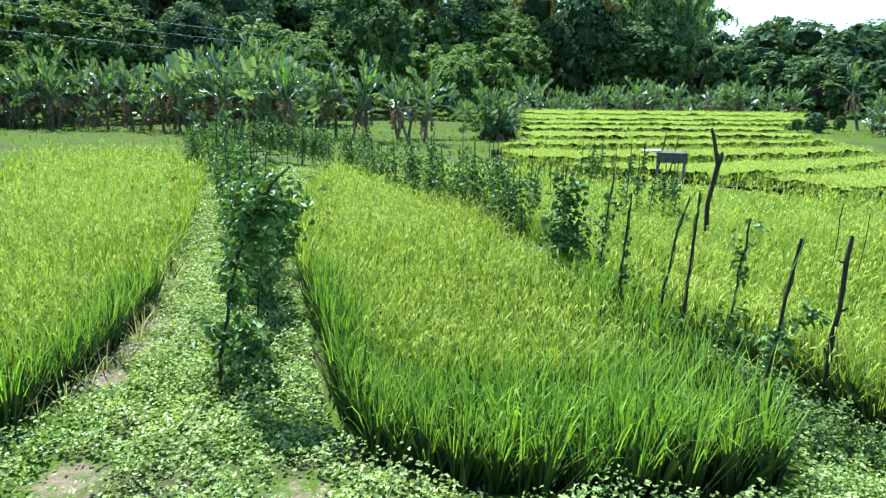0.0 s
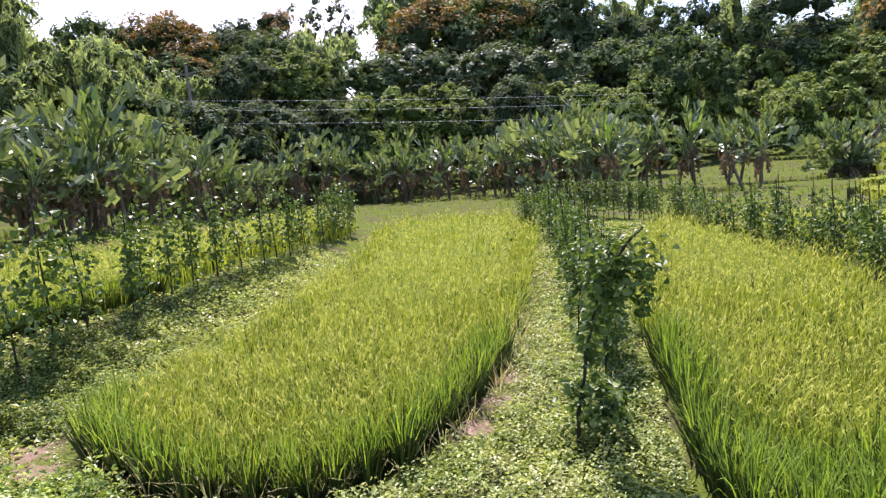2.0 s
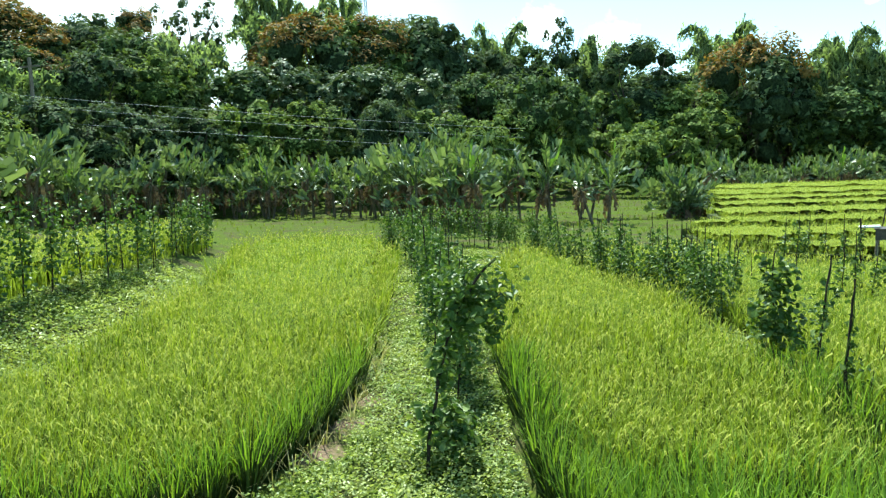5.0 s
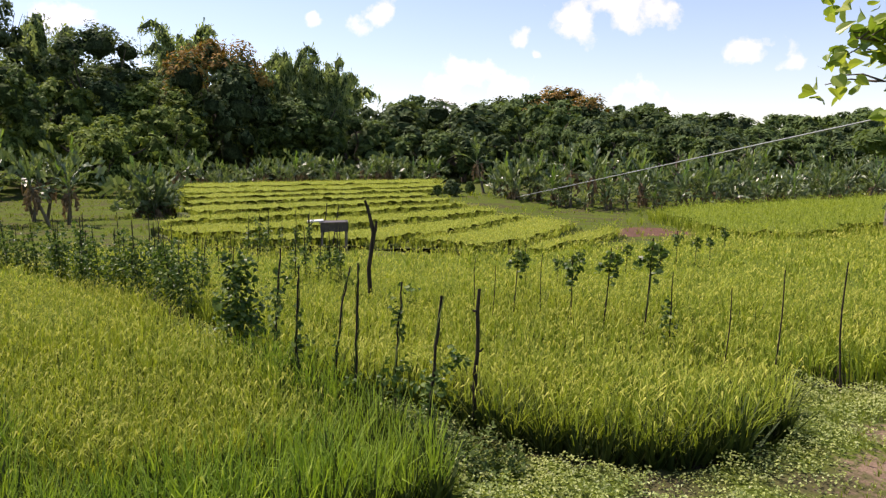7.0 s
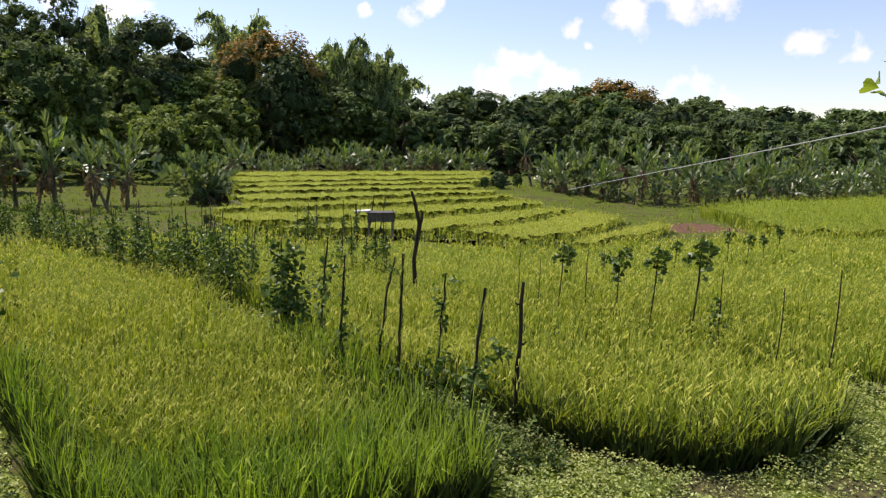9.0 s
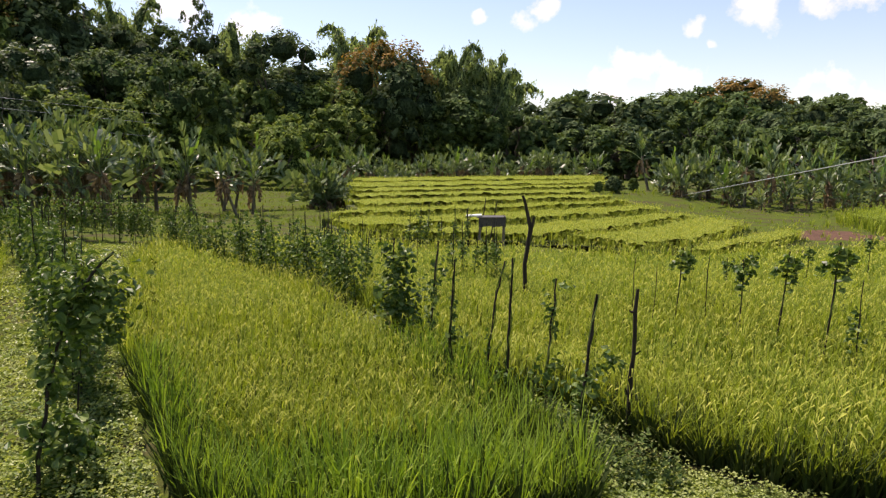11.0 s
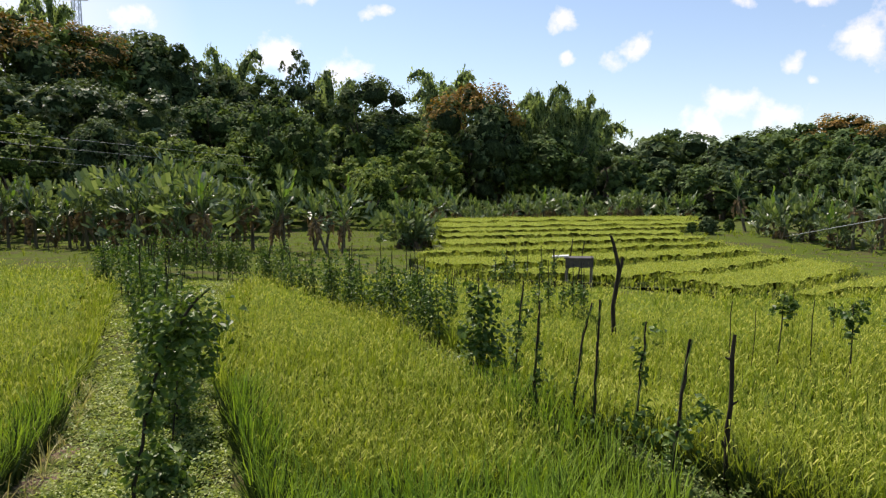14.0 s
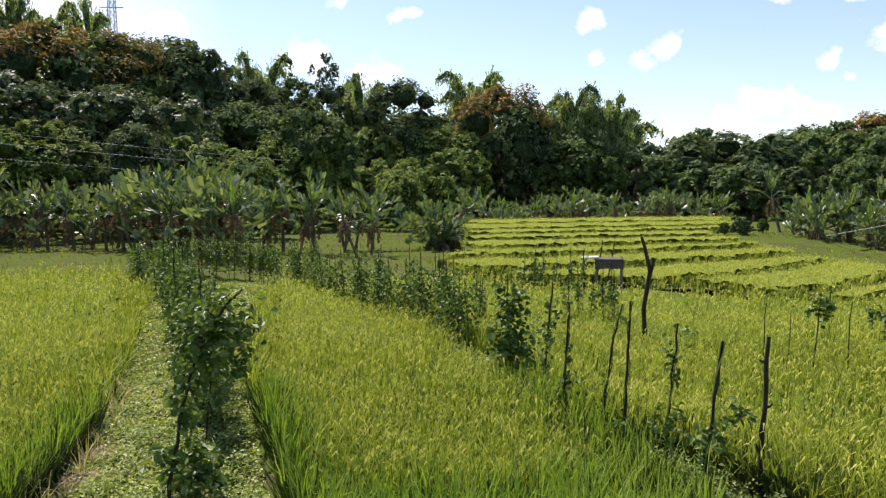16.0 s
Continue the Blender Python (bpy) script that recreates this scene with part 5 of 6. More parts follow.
for row, (deep, gap) in enumerate(((0.0, 1.3), (1.8, 1.3), (4.0, 1.6), (-0.9, 1.2))):
    for x, y in along([(22.0, 33.5 + deep), (23.6, 28.8 + deep), (30.5, 29.2 + deep), (35.5, 28.4 + deep), (47.0, 29.4 + deep), (60.0, 28.6 + deep), (72.0, 26.0 + deep)], gap):
        grow_banana(x + rng.normal(0, 0.5), y + rng.normal(0, 0.5), rng.uniform(0.72, 1.0) * (0.6 if row == 3 else 1.0), "banana grove on the right", row > 0, rng.uniform() < 0.8)

for group, plants in REAR.items():
    vs, fs, ms, k = [], [], [], 0
    for q in range(len(PATTERNS)):
        rows = np.array([p for p in plants if p[4] == q])
        if len(rows):
            v, f, m = PATTERNS[q]
            vv, ff = scatter(v, f, rows[:, :3], rng.uniform(0, 6.28, len(rows)), rows[:, 3])
            vs.append(vv), fs.append(ff + k), ms.append(np.tile(m, len(rows)))
            k += len(vv)
    tagged(new("banana_thicket", np_mesh("banana_thicket", np.vstack(vs), np.vstack(fs), [STEM, BANANA, BANANA_YOUNG, BANANA_DRY], np.concatenate(ms))), "crowded banana plants with ragged leaves behind the front row", "bananas", kind="stuff")

# ---- trees ----


def ball(steps=1):
    """Corners and triangles of a small round ball."""
    bm = bmesh.new()
    bmesh.ops.create_icosphere(bm, subdivisions=steps, radius=1.0)
    v = np.array([p.co[:] for p in bm.verts])
    f = np.array([[q.index for q in t.verts] for t in bm.faces])
    bm.free()
    return v, f


BALL = ball(1)


def lobes_of(n, wide, tall, base, size, shape, r):
    """Centres and radii of the rounded masses that make up a crown."""
    out = []
    reach = min(wide, (tall - base) * 1.3)
    for i in range(n):
        a = i * 2.399 + r.normal(0, 0.35)
        q = size * reach * (0.6 + 0.9 * r.uniform() ** 1.6)
        u = 1.0 - 1.75 * ((i + 0.5) / n) + r.normal(0, 0.06) if shape != "open" else r.uniform(-1.0, 1.0)
        u = min(max(u, -0.9), 1.0)
        rad = math.sqrt(max(0.0, 1 - u * u)) * (r.uniform(0.82, 1.08) if shape != "open" else r.uniform(0.3, 1.0))
        if shape == "dome" and u < 0:
            rad = max(rad, 0.75 + 0.2 * u)
        mid = base + (tall - base) * 0.45
        z = mid + u * ((tall - mid) - q * 0.85 if u > 0 else (mid - base))
        out.append((np.array([rad * math.cos(a) * (wide / 2 - q * 0.7), rad * math.sin(a) * (wide / 2 - q * 0.7), z]), q))
    return out


def crown_mesh(mat, lobes, per, leaf, seed, solid=True, cap=0.0, grow=1.0, aspect=0.72, core=0.68):
    """Tufts of leaves over rounded leafy masses; cap: only above that share of the height."""
    r = np.random.default_rng(seed)
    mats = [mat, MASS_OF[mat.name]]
    pts, nrm, vs, fs, k = [], [], [], [], 0
    low, high = min(c[2] for c, q in lobes), max(c[2] + q for c, q in lobes)
    for c, q in lobes:
        if cap and (c[2] < low + (high - low) * cap or r.uniform() < 0.12):
            continue
        tufts = max(6, per // 9)
        hub = r.normal(size=(tufts, 3)) + np.array([0, 0, 0.55])
        hub /= np.linalg.norm(hub, axis=1, keepdims=True)
        d = hub[r.integers(0, tufts, per)] + r.normal(0, 0.17, (per, 3))
        d /= np.linalg.norm(d, axis=1, keepdims=True)
        if cap:
            d[:, 2] = np.abs(d[:, 2]) + 0.1
        bump = 1 + 0.10 * np.sin(d[:, 0] * 5 + c[0]) * np.sin(d[:, 1] * 5 + c[1]) + 0.08 * np.sin(d[:, 2] * 7 + c[2])
        pts.append(c + d * q * grow * bump[:, None] * r.uniform(0.80 if not solid else 0.84, 1.16, (per, 1)) * np.array([1.0, 1.0, 0.88]))
        nrm.append(d * 0.8 + r.normal(0, 0.34, (per, 3)) + np.array([0, 0, 0.45]))
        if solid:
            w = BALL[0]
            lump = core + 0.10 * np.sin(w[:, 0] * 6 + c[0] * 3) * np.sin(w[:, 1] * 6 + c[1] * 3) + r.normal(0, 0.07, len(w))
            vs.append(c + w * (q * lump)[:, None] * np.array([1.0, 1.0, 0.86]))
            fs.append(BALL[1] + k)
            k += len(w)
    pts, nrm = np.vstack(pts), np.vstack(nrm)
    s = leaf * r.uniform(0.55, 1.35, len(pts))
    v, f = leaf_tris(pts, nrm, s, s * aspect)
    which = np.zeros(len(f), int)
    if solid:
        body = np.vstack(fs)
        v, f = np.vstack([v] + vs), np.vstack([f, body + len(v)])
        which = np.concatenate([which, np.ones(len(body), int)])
    return np_mesh("crown", v, f, mats, which)


def limbs(wide, tall, base, thick, seed, count=7):
    r = np.random.default_rng(seed)
    fork = np.array([r.normal(0, 0.3), r.normal(0, 0.3), max(base * 0.9, tall * 0.22)])
    parts = [(wobble((0, 0, -0.6), fork, 6, 0.25, seed), np.linspace(thick, thick * 0.7, 6), 8)]
    for i in range(count):
        a = i * 6.28 / count + r.normal(0, 0.3)
        tip = np.array([math.cos(a) * wide * 0.36, math.sin(a) * wide * 0.36, base + (tall - base) * r.uniform(0.45, 0.82)])
        parts.append((wobble(fork, tip, 6, 0.5, seed + i), np.linspace(thick * 0.5, thick * 0.1, 6), 6))
    v, f = tubes(parts)
    return np_mesh("trunk", v, f, BARK, smooth=True)


kind_name = {"dark": ("forest_tree", "broad dark green forest tree on the hillside"), "broad": ("forest_tree", "mid-green forest tree with a lumpy crown"), "light": ("forest_tree", "light green bushy tree at the wood's edge"),
             "bloom": ("flowering_tree", "dark tree topped with rusty orange blossom"), "open": ("tall_tree", "tall thin-crowned tree rising over the wood"), "bigleaf": ("teak_tree", "tree with large glossy grey-green leaves"),
             "round": ("round_tree", "small round-headed tree behind the bananas"), "bamboo": ("bamboo_clump", "feathery light green bamboo clump")}


def tree(kind, H, seed):
    top = empty(kind_name[kind][0], 0, 0, -60)
    W = 10.0
    r = np.random.default_rng(seed)
    if kind == "bamboo":
        pts, nrm = [], []
        for i in range(14):
            a, reach = i * 2.4 + r.normal(0, 0.3), r.uniform(0.3, 1.0) * W * 0.5
            t = np.linspace(0, 1, 10)
            h = H * (1.0 - 0.36 * (i / 14) ** 1.2) * r.uniform(0.94, 1.03)
            x = reach * (0.25 * t + 0.75 * t ** 3)
            z = h * (1.35 * t - 0.45 * t ** 5)
            ox, oy = r.normal(0, 0.6, 2)
            line = np.stack([x * math.cos(a) + ox, x * math.sin(a) + oy, z - 0.5], 1)
            v, f = tubes([(line, np.linspace(0.07, 0.015, 10), 5)])
            piece("culm", np_mesh("culm", v, f, BAMBOO_POLE, smooth=True), top, "slender bamboo stem")
            # the plume: a feathery mass along the upper part, drooping at its tip
            thick = 0.115 * W * np.sin(np.clip((t - 0.1) / 0.95, 0, 1) ** 1.7 * math.pi) ** 0.6 * r.uniform(0.75, 1.2)
            m = 400
            k = 0.16 + 0.84 * r.uniform(0, 1, m) ** 0.8
            q = np.stack([np.interp(k, t, line[:, j]) for j in range(3)], 1)
            side = r.normal(0, 1, (m, 3)) * np.array([1, 1, 0.55])
            side /= np.linalg.norm(side, axis=1, keepdims=True)
            q += side * (np.interp(k, t, thick) * r.uniform(0.55, 1.25, m))[:, None]
            q[:, 2] -= np.abs(r.normal(0, 0.35, m))
            pts.append(q)
            nrm.append(side + r.normal(0, 0.4, (m, 3)) + np.array([0, 0, 0.3]))
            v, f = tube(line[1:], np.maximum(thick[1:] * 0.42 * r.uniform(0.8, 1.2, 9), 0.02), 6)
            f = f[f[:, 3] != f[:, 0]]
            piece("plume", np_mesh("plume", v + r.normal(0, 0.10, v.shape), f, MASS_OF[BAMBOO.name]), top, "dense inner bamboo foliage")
        pts, nrm = np.vstack(pts), np.vstack(nrm)
        s = r.uniform(0.38, 0.78, len(pts))
        v, f = leaf_tris(pts, nrm, s, s * 0.36, 0.9)
        piece("crown", np_mesh("crown", v, f, BAMBOO), top, "feathery drooping leaves")
    else:
        mat, n, per, base, leaf, shape, size = {"dark": (TREE_DARK, 34, 185, 0.10, 0.36, "dome", 0.14), "broad": (TREE_MID, 38, 170, 0.10, 0.34, "dome", 0.13), "light": (TREE_LIGHT, 36, 175, 0.06, 0.34, "dome", 0.13), "bloom": (TREE_DARK, 34, 150, 0.10, 0.36, "dome", 0.14),
                                                "open": (TREE_DARK, 44, 110, 0.42, 0.30, "open", 0.068), "bigleaf": (BIGLEAF, 32, 150, 0.12, 0.46, "dome", 0.13), "round": (TREE_LIGHT, 30, 150, 0.08, 0.45, "round", 0.17)}[kind]
        piece("trunk", limbs(W, H, base * H, 0.3, seed + 1), top)
        lobes = lobes_of(n, W, H, base * H, size, shape, r)
        piece("crown", crown_mesh(mat, lobes, per, leaf, seed + 2, core=0.4 if kind == "open" else 0.68), top)
        if kind == "bloom":
            piece("blossom", crown_mesh(BLOOM, lobes, 260, 0.30, seed + 3, False, 0.5, 1.13), top, "rusty orange flowering canopy")
    return tagged(top, kind_name[kind][1], "tree")


TREES = {}


def plant_tree(kind, x, y, top, wide, group="hillside wood"):
    """A tree whose pattern comes nearest to the wanted proportion, scaled to its size."""
    z = float(height(x, y))
    tall = max(top - z, 2.5) * (1.1 if kind == "bamboo" else 1.0)
    H = min((5.5, 9.5, 15.0), key=lambda q: abs(math.log(tall / wide * 10 / q)))
    key = (kind, H, int(rng.integers(0, 2)))
    if key not in TREES:
        TREES[key] = tree(kind, H, 700 + 31 * len(TREES))
    return tagged(copy_thing(TREES[key], pose(x, y, z, 0, 0, float(rng.uniform(0, 360))) @ Matrix.Diagonal((wide / 10, wide / 10, tall / H, 1))), group=group)


# x, y, height of the top, width
WOOD_LEFT = [("bamboo", -46.0, 19.5, 16.2, 6.0), ("bamboo", -45.5, 24.7, 16.8, 6.5), ("bamboo", -43.5, 28.2, 16.2, 6.5), ("bamboo", -42.0, 32.5, 12.4, 6.0), ("bamboo", -47.1, 22.4, 16.4, 6.0), ("bigleaf", -40.8, 21.5, 12.3, 6.5), ("bamboo", -49.3, 30.8, 15.5, 6.5), ("bamboo", -47.9, 32.9, 14.0, 6.0), ("bamboo", -48.1, 39.3, 14.0, 6.0), ("bloom", -54.0, 53.5, 19.1, 9.5),
             ("bloom", -49.3, 49.8, 14.3, 6.6), ("bamboo", -40.6, 25.8, 10.6, 6.5), ("dark", -51.2, 61.5, 18.3, 11.0), ("broad", -38.0, 13.2, 10.4, 7.0), ("broad", -41.7, 36.0, 9.8, 8.0), ("broad", -66.0, 53.7, 21.6, 10.5), ("bloom", -57.8, 55.4, 20.2, 11.0)]
WOOD_MIDDLE = [("dark", -55.6, 64.4, 20.6, 11.0), ("light", -38.4, 51.3, 13.6, 8.0), ("open", -51.4, 76.3, 26.1, 9.5), ("bloom", -55.3, 71.1, 22.5, 9.0), ("bloom", -34.3, 72.3, 20.0, 14.0), ("bamboo", -51.1, 91.8, 29.4, 8.0),
               ("bamboo", -47.8, 93.5, 29.8, 8.0), ("bamboo", -40.3, 97.0, 28.7, 9.0), ("dark", -24.1, 81.5, 20.9, 16.0), ("bigleaf", -30.6, 58.5, 13.2, 8.0), ("bigleaf", -23.1, 59.7, 12.5, 8.0), ("bigleaf", -17.8, 61.5, 12.0, 7.0), ("bamboo", -16.3, 90.5, 20.7, 8.5)]
WOOD_FRONT = [("bloom", -28.0, 76.0, 20.2, 11.0), ("dark", -31.0, 92.0, 24.0, 13.0), ("open", -8.0, 91.6, 21.9, 7.0), ("broad", -11.9, 87.2, 18.1, 8.5), ("broad", -7.2, 64.6, 11.5, 9.5), ("bamboo", -3.5, 87.9, 17.3, 9.0), ("dark", 1.4, 81.9, 17.2, 10.5), ("light", -9.7, 49.0, 6.0, 5.5), ("bloom", 13.6, 83.2, 15.9, 13.0), ("bamboo", 22.5, 84.0, 15.6, 7.5),
              ("bamboo", 11.5, 96.8, 19.6, 11.0), ("bamboo", 23.9, 84.2, 15.1, 7.5), ("bamboo", 26.9, 74.8 + 8, 14.4, 7.0), ("broad", 22.8, 82.0, 10.6, 12.5), ("light", 6.0, 80.5, 11.1, 12.5), ("round", 0.9, 59.5, 5.2, 4.6)]
WOOD_RIGHT = [("dark", 44.6, 89.0, 11.2, 23.0), ("bloom", 70.2, 94.3, 14.2, 17.0), ("dark", 64.6, 102.9, 13.5, 16.0), ("dark", 100.9, 110.4, 14.6, 20.0), ("broad", 117.8, 107.6, 12.7, 22.0), ("broad", 126.5, 97.4, 12.0, 22.0),
              ("dark", 133.7, 87.2, 12.0, 22.0), ("light", 62.1, 77.8, 8.0, 15.0), ("broad", 77.3, 80.4, 7.9, 16.0), ("broad", 87.5, 74.0, 7.5, 17.0), ("dark", 90.0, 62.5, 6.5, 17.0)]
for wood in (WOOD_LEFT, WOOD_MIDDLE, WOOD_FRONT, WOOD_RIGHT):
    for kind, x, y, top, wide in wood:
        plant_tree(kind, x, y, top, wide)
# the trees between and below the tall ones
for tier in range(3):
    for az in np.arange(-80, 72, (5.0, 5.5, 5.8)[tier]):
        a = az + rng.normal(0, 0.8)
        near = float(np.interp(a, [-84, -70, -60, -45, -30, -15, 0, 10, 20, 30, 45, 60, 76], [33, 33, 36, 45, 52, 56, 66, 84, 86, 88, 72, 70, 70]))
        skyline = float(np.interp(a, [-84, -70, -60, -55, -45, -35, -28, -20, -14, -12, -8, -4, -1, 3, 8, 13, 20, 22, 26, 34, 40, 46, 54, 76], [7.5, 9.0, 11.5, 11.8, 11.6, 12.2, 12.4, 12.2, 11.2, 9.8, 9.8, 9.8, 8.4, 8.6, 9.2, 8.0, 7.3, 5.0, 5.3, 5.9, 5.6, 4.5, 3.8, 3.4]))
        d = near + tier * 13 + rng.uniform(0, 5)
        el = skyline * (0.50, 0.77, 0.97)[tier] * rng.uniform(0.86, 1.06)
        x, y = d * math.sin(radians(a)), d * math.cos(radians(a))
        kind = str(rng.choice(["dark", "broad", "light", "light", "dark"] if tier < 2 else ["dark", "broad", "bamboo", "bamboo", "light"]))
        if a < -46 and tier > 0:
            kind = str(rng.choice(["bamboo", "bamboo", "light"]))
        if a > 20 and kind in ("light", "bamboo"):
            kind = str(rng.choice(["dark", "broad"]))
        plant_tree(kind, x, y, 2.5 + d * math.tan(radians(el)), d * rng.uniform(0.12, 0.17))

# ---- wires, poles and the mast ----


def cable(points, radius, label):
    v, f = tubes([(points, np.full(len(points), radius), 6)])
    return tagged(new("cable", np_mesh("cable", v, f, WIRE, smooth=True)), label, "cable")


def span(a, b, sag, n=24):
    t = np.linspace(0, 1, n)[:, None]
    p = np.asarray(a, float) * (1 - t) + np.asarray(b, float) * t
    p[:, 2] -= sag * 4 * (t * (1 - t))[:, 0]
    return p


def towards(az, el, d):
    return (d * math.sin(radians(az)), d * math.cos(radians(az)), 2.6 + d * math.tan(radians(el)))


cable(span(towards(66, 4.3, 13), towards(33.2, -2.95, 40), 0.0), 0.016, "pale rope strung low across the field")
utility = empty("utility_pole", -35.3, 35.4, float(height(-35.3, 35.4)))
v, f = tubes([(np.array([(0, 0, -0.5), (0, 0, 4.0), (0, 0, 8.6)]), [0.14, 0.12, 0.10], 10)])
piece("mast", np_mesh("mast", v, f, GREY_WOOD, smooth=True), utility)
v, f = box(-0.7, -0.05, 8.0, 0.7, 0.05, 8.1)
piece("crossarm", np_mesh("crossarm", v, f, GREY_WOOD), utility)
tagged(utility, "grey utility pole standing among the bananas", "utility pole")
for k, lift in enumerate((0.0, -1.0, 0.7)):
    cable(span(towards(-46, 5.6 + lift, 49 + 0.4 * k), towards(-8, 2.6 + lift, 47), 0.15), 0.009, "thin overhead wire before the dark wood")


def lattice_mast(x, y, top, wide):
    z = float(height(x, y))
    ob = empty("lattice_mast", x, y, z)
    h = top - z
    legs = []
    for sx in (-1, 1):
        for sy in (-1, 1):
            p = np.array([(sx * wide * 1.3, sy * wide * 1.3, -1), (sx * wide * 0.5, sy * wide * 0.5, h * 0.65), (sx * wide * 0.35, sy * wide * 0.35, h)])
            v, f = tubes([(p, [0.16, 0.13, 0.1], 5)])
            piece("leg", np_mesh("leg", v, f, STEEL), ob)
            legs.append(p)

    def corner(i, t):
        p = legs[i]
        return np.array([np.interp(t * h, p[:, 2], p[:, k]) for k in range(3)])
    for side, (i, j) in enumerate(((0, 1), (1, 3), (3, 2), (2, 0))):
        parts = []
        for s in range(18):
            t0, t1 = s / 18, (s + 1) / 18
            parts.append((np.array([corner(i, t0), corner(j, t1)]), [0.06, 0.06], 4))
            parts.append((np.array([corner(j, t0), corner(i, t1)]), [0.06, 0.06], 4))
        v, f = tubes(parts)
        piece("bracing", np_mesh("bracing", v, f, STEEL), ob)
    for t in (0.84, 0.93):
        v, f = box(-wide * 1.6, -0.12, t * h, wide * 1.6, 0.12, t * h + 0.2)
        piece("crossarm", np_mesh("crossarm", v, f, STEEL), ob)
    return tagged(ob, "grey steel lattice mast rising behind the wood", "mast")


lattice_mast(190 * math.sin(radians(-20.6)), 190 * math.cos(radians(-20.6)), 57.0, 1.7)

# ---- papaya, bushes and the near branch ----


def papaya(x, y, tall):
    ob = empty("papaya_tree", x, y, float(height(x, y)))
    v, f = tubes([(wobble((0, 0, -0.2), (0.1, 0, tall), 8, 0.08, 5), np.linspace(0.10, 0.065, 8), 9)])
    piece("trunk", np_mesh("trunk", v, f, GREY_WOOD, smooth=True), ob, "pale ringed trunk")
    r = np.random.default_rng(9)
    n = 900
    d = r.normal(size=(n, 3))
    d /= np.linalg.norm(d, axis=1, keepdims=True)
    q = d * np.array([1.35, 1.35, 0.55]) * r.uniform(0.5, 1.0, (n, 1)) + np.array([0.1, 0, tall + 0.25])
    s = r.uniform(0.2, 0.4, n)
    v, f = leaf_cloud(q, d + (0, 0, 0.7), s, s * 0.5, 0.3)
    piece("crown", np_mesh("crown", v, f, TREE_MID), ob)
    return tagged(ob, "papaya tree with a bare pale trunk beside the field", "papaya tree")


papaya(24.6, 14.0, 3.0)


def low_bush(x, y, wide, tall, mat, seed, label):
    ob = empty("bush", x, y, float(height(x, y)))
    r = np.random.default_rng(seed)
    v, f = tubes([(wobble((0, 0, -0.1), (r.normal(0, wide * 0.2), r.normal(0, wide * 0.2), tall * 0.7), 4, 0.05, seed + i), [0.03, 0.025, 0.02, 0.01], 5) for i in range(5)])
    piece("stems", np_mesh("stems", v, f, BARK, smooth=True), ob)
    piece("foliage", crown_mesh(mat, lobes_of(16, wide, tall, 0.05, 0.2, "dome", r), 110, 0.15, seed), ob)
    return tagged(ob, label, "bush")


low_bush(25.0, 12.9, 2.6, 1.7, TREE_MID, 40, "dense green bush at the field's edge")
low_bush(19.3, 36.4, 0.95, 0.95, TREE_DARK, 41, "dark round bush on a terrace edge")
low_bush(21.2, 37.6, 0.55, 0.8, TREE_MID, 42, "small bush on a terrace edge")
low_bush(18.4, 36.5, 0.45, 0.6, TREE_MID, 44, "small bush on a terrace edge")
low_bush(20.3, 56.5, 1.0, 1.5, TREE_MID, 43, "small bush at the far end of the terraces")
low_bush(24.5, 52.3, 1.8, 1.2, TREE_LIGHT, 45, "light green bush at the far end of the terraces")


def near_tree():
    """A tree whose trunk stands beside the track; its lowest boughs hang into view."""
    ob = empty("roadside_tree", 5.4, 0.4, float(height(5.4, 0.4)))
    o = np.array(ob.matrix_basis.translation)
    v, f = tubes([(wobble((0, 0, -0.3), (-0.2, 0.1, 3.4), 8, 0.12, 3), np.linspace(0.15, 0.09, 8), 9)])
    piece("trunk", np_mesh("trunk", v, f, BARK, smooth=True), ob)
    r = np.random.default_rng(21)
    start = np.array([5.25, 0.5, 3.0])
    for b, (tip, twigs) in enumerate((((3.39, 1.90, 3.16), 7), ((3.42, 1.86, 2.98), 6), ((3.48, 1.78, 3.42), 7), ((3.60, 1.60, 2.76), 6), ((3.9, 1.5, 3.75), 6))):
        line = wobble(start, np.array(tip), 9, 0.10, 60 + b)
        parts = [(line - o, np.linspace(0.026, 0.004, 9), 6)]
        pts, nrm = [], []
        for k in range(twigs * 6):
            t = r.uniform(0.25, 1.0)
            at = np.array([np.interp(t, np.linspace(0, 1, 9), line[:, j]) for j in range(3)])
            end = at + r.normal(0, 1, 3) * np.array([0.13, 0.13, 0.12]) + (-0.02, 0.02, 0.02)
            parts.append((np.array([at, (at + end) / 2 + (0, 0, 0.02), end]) - o, [0.006, 0.004, 0.003], 4))
            m = int(r.integers(6, 12))
            pts.append(end + r.normal(0, 0.06, (m, 3)))
            nrm.append(r.normal(0, 0.6, (m, 3)) + (-0.3, 0.3, 0.6))
        v, f = tubes(parts)
        bough = piece("bough", np_mesh("bough", v, f, BARK, smooth=True), ob)
        pts, nrm = np.vstack(pts), np.vstack(nrm)
        s = r.uniform(0.05, 0.1, len(pts))
        v, f = heart_leaves(pts - o, nrm, s, s * 0.95, 0.2)
        piece("leaves", np_mesh("leaves", v, f, POND_LEAF), bough, "broad bright yellow-green leaves")
    return tagged(ob, "roadside tree with broad sunlit yellow-green leaves", "tree")


near_tree()

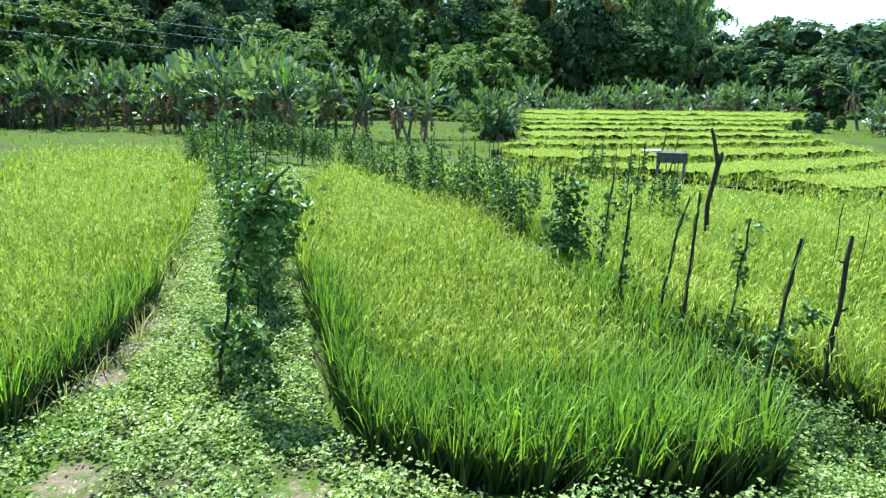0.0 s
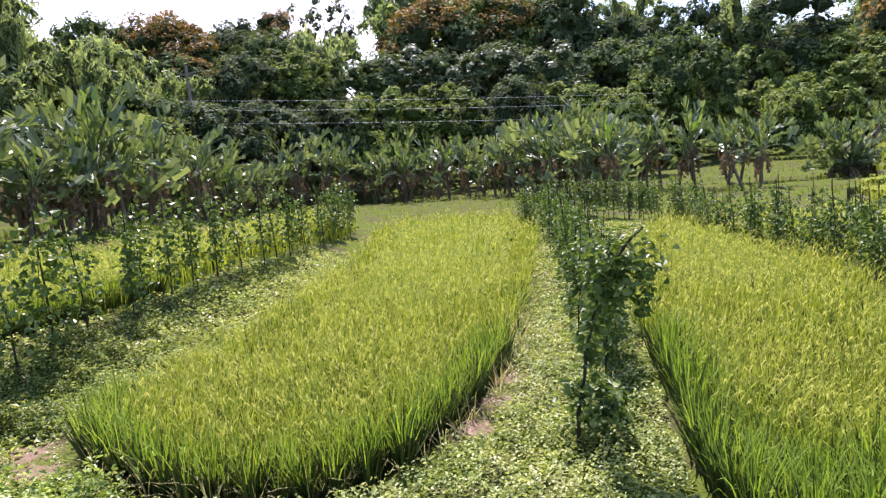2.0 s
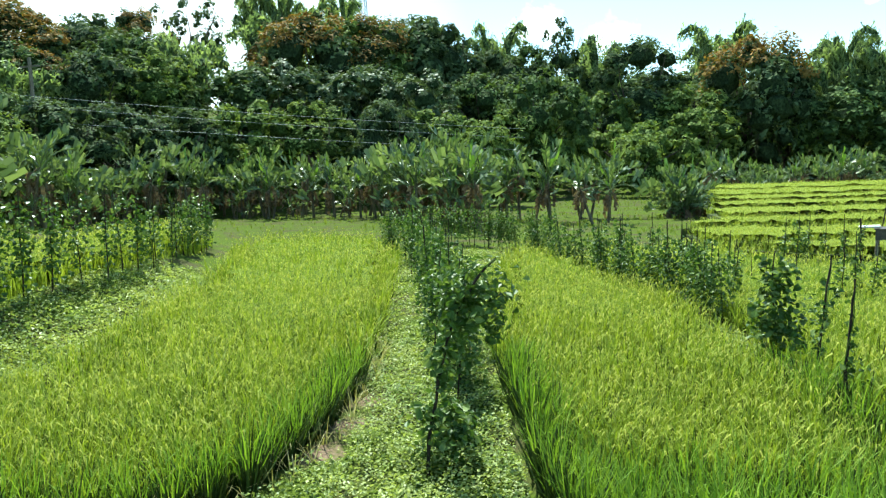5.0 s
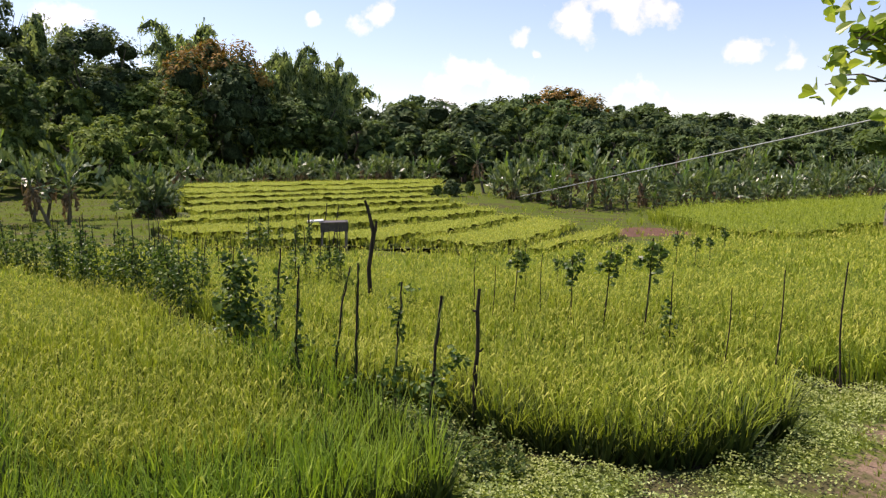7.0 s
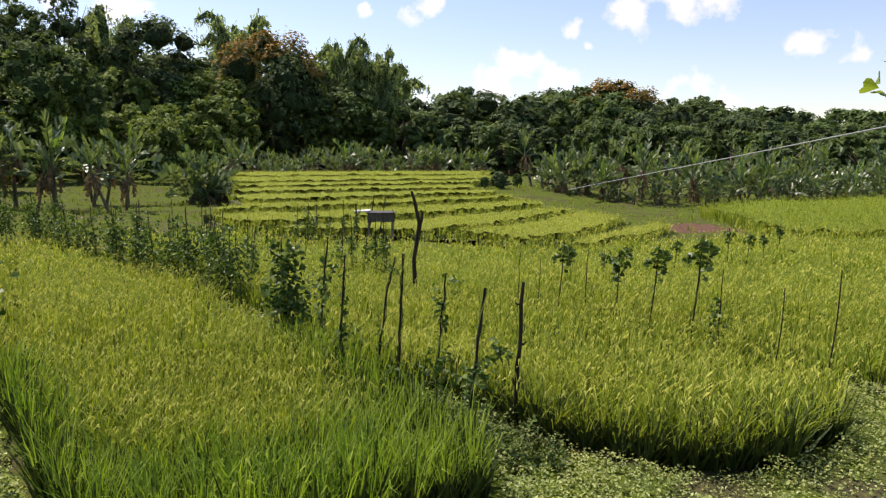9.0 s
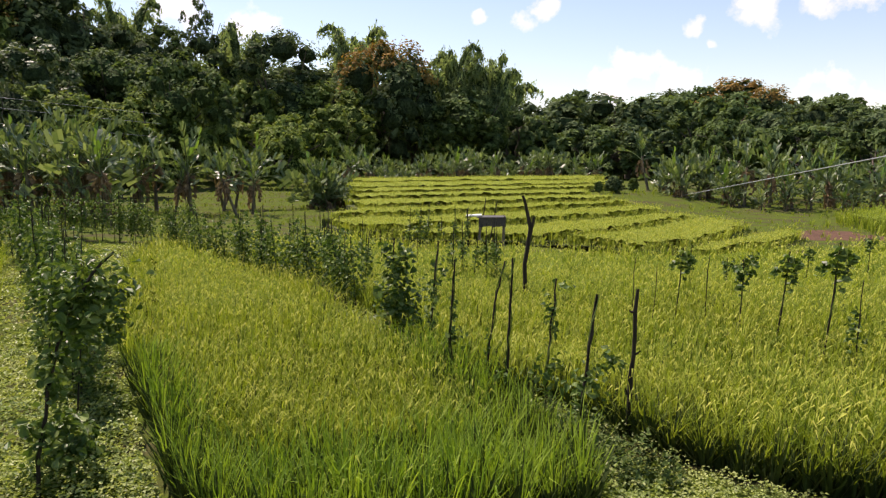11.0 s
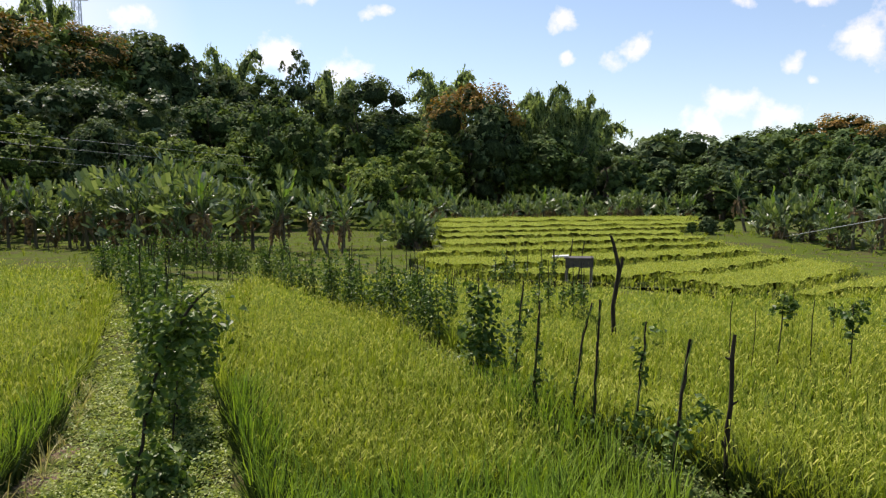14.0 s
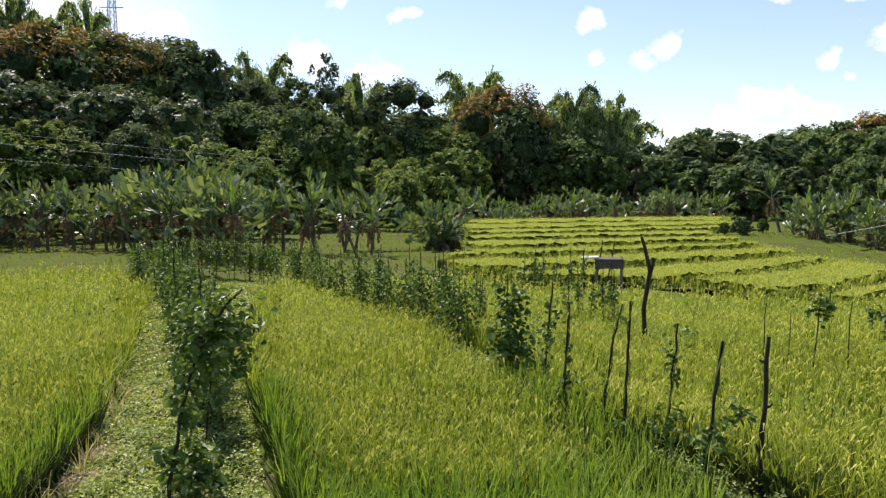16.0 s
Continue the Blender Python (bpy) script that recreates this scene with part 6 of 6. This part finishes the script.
# ---- dry twigs and dirt by the track ----


def brushwood(x, y, z, seed):
    r = np.random.default_rng(seed)
    ob = empty("brushwood", x, y, z)
    for i in range(26):
        a, l = r.uniform(0, 6.28), r.uniform(0.4, 1.3)
        m = np.array([r.normal(0, 0.3), r.normal(0, 0.2), r.uniform(0.05, 0.4)])
        d = np.array([math.cos(a), math.sin(a) * 0.6, r.normal(0, 0.25)]) * l / 2
        v, f = tubes([(wobble(m - d, m + d, 6, 0.10, seed + i), np.linspace(0.009, 0.003, 6), 5)])
        piece("twig", np_mesh("twig", v, f, GREY_WOOD, smooth=True), ob)
    return tagged(ob, "tangle of cut dry twigs on the shrubs", "brushwood")


brushwood(-6.6, 1.5, float(height(-6.6, 1.5)) + 0.2, 31)
brushwood(-5.5, 1.55, float(height(-5.5, 1.55)) + 0.15, 32)
r0 = np.random.default_rng(77)
dead = r0.normal(0, 1, (150, 3)) * np.array([0.12, 0.12, 0.28])
v, f = leaf_cloud(dead, r0.normal(0, 1, (150, 3)), r0.uniform(0.06, 0.14, 150), r0.uniform(0.02, 0.05, 150), 0.4)
dead_plant = new("withered_plant", np_mesh("withered_plant", v, f, BANANA_DRY))
dead_plant.matrix_basis = pose(-8.1, 2.0, float(height(-8.1, 2.0)) + 0.5)
tagged(dead_plant, "withered brown weed hanging beside the track", "weed", kind="stuff")


def dirt_patch(x, y, rad, mat, label, name="dirt_patch", seed=1, squash=1.0):
    r = np.random.default_rng(seed)
    rings, k = 7, 28
    wob = 1 + 0.25 * np.sin(np.arange(k) * 6.28 / k * 3 + r.uniform(0, 6)) + r.normal(0, 0.06, k)
    vs = [(x, y)]
    for i in range(1, rings + 1):
        for j in range(k):
            a = j * 6.28318 / k
            q = rad * i / rings * wob[j]
            vs.append((x + q * math.cos(a), y + q * math.sin(a) * squash))
    vs = np.array(vs)
    z = height(vs[:, 0], vs[:, 1]) + 0.012 + r.normal(0, 0.006, len(vs))
    z[-k:] -= 0.03
    f = [(0, 1 + j, 1 + (j + 1) % k, 0) for j in range(k)]
    quads = [(1 + (i - 1) * k + j, 1 + i * k + j, 1 + i * k + (j + 1) % k, 1 + (i - 1) * k + (j + 1) % k) for i in range(1, rings) for j in range(k)]
    me = bpy.data.meshes.new(name)
    me.from_pydata([tuple(p) for p in np.column_stack([vs, z])], [], [t[:3] for t in f] + quads)
    me.materials.append(mat)
    for p in me.polygons:
        p.use_smooth = True
    return tagged(new(name, me), label, "dirt", kind="structure")


dirt_patch(18.3, 18.9, 1.9, RED_SOIL, "patch of tilled reddish soil between terraces", "tilled_soil", 50, 0.8)

# the patterns from which the plants were copied are not part of the place
for src in LUSH + FULL + THIN + MOP + BARE + BANANAS + BUSHY + list(TREES.values()):
    for o in (*src.children_recursive, src):
        bpy.data.objects.remove(o)
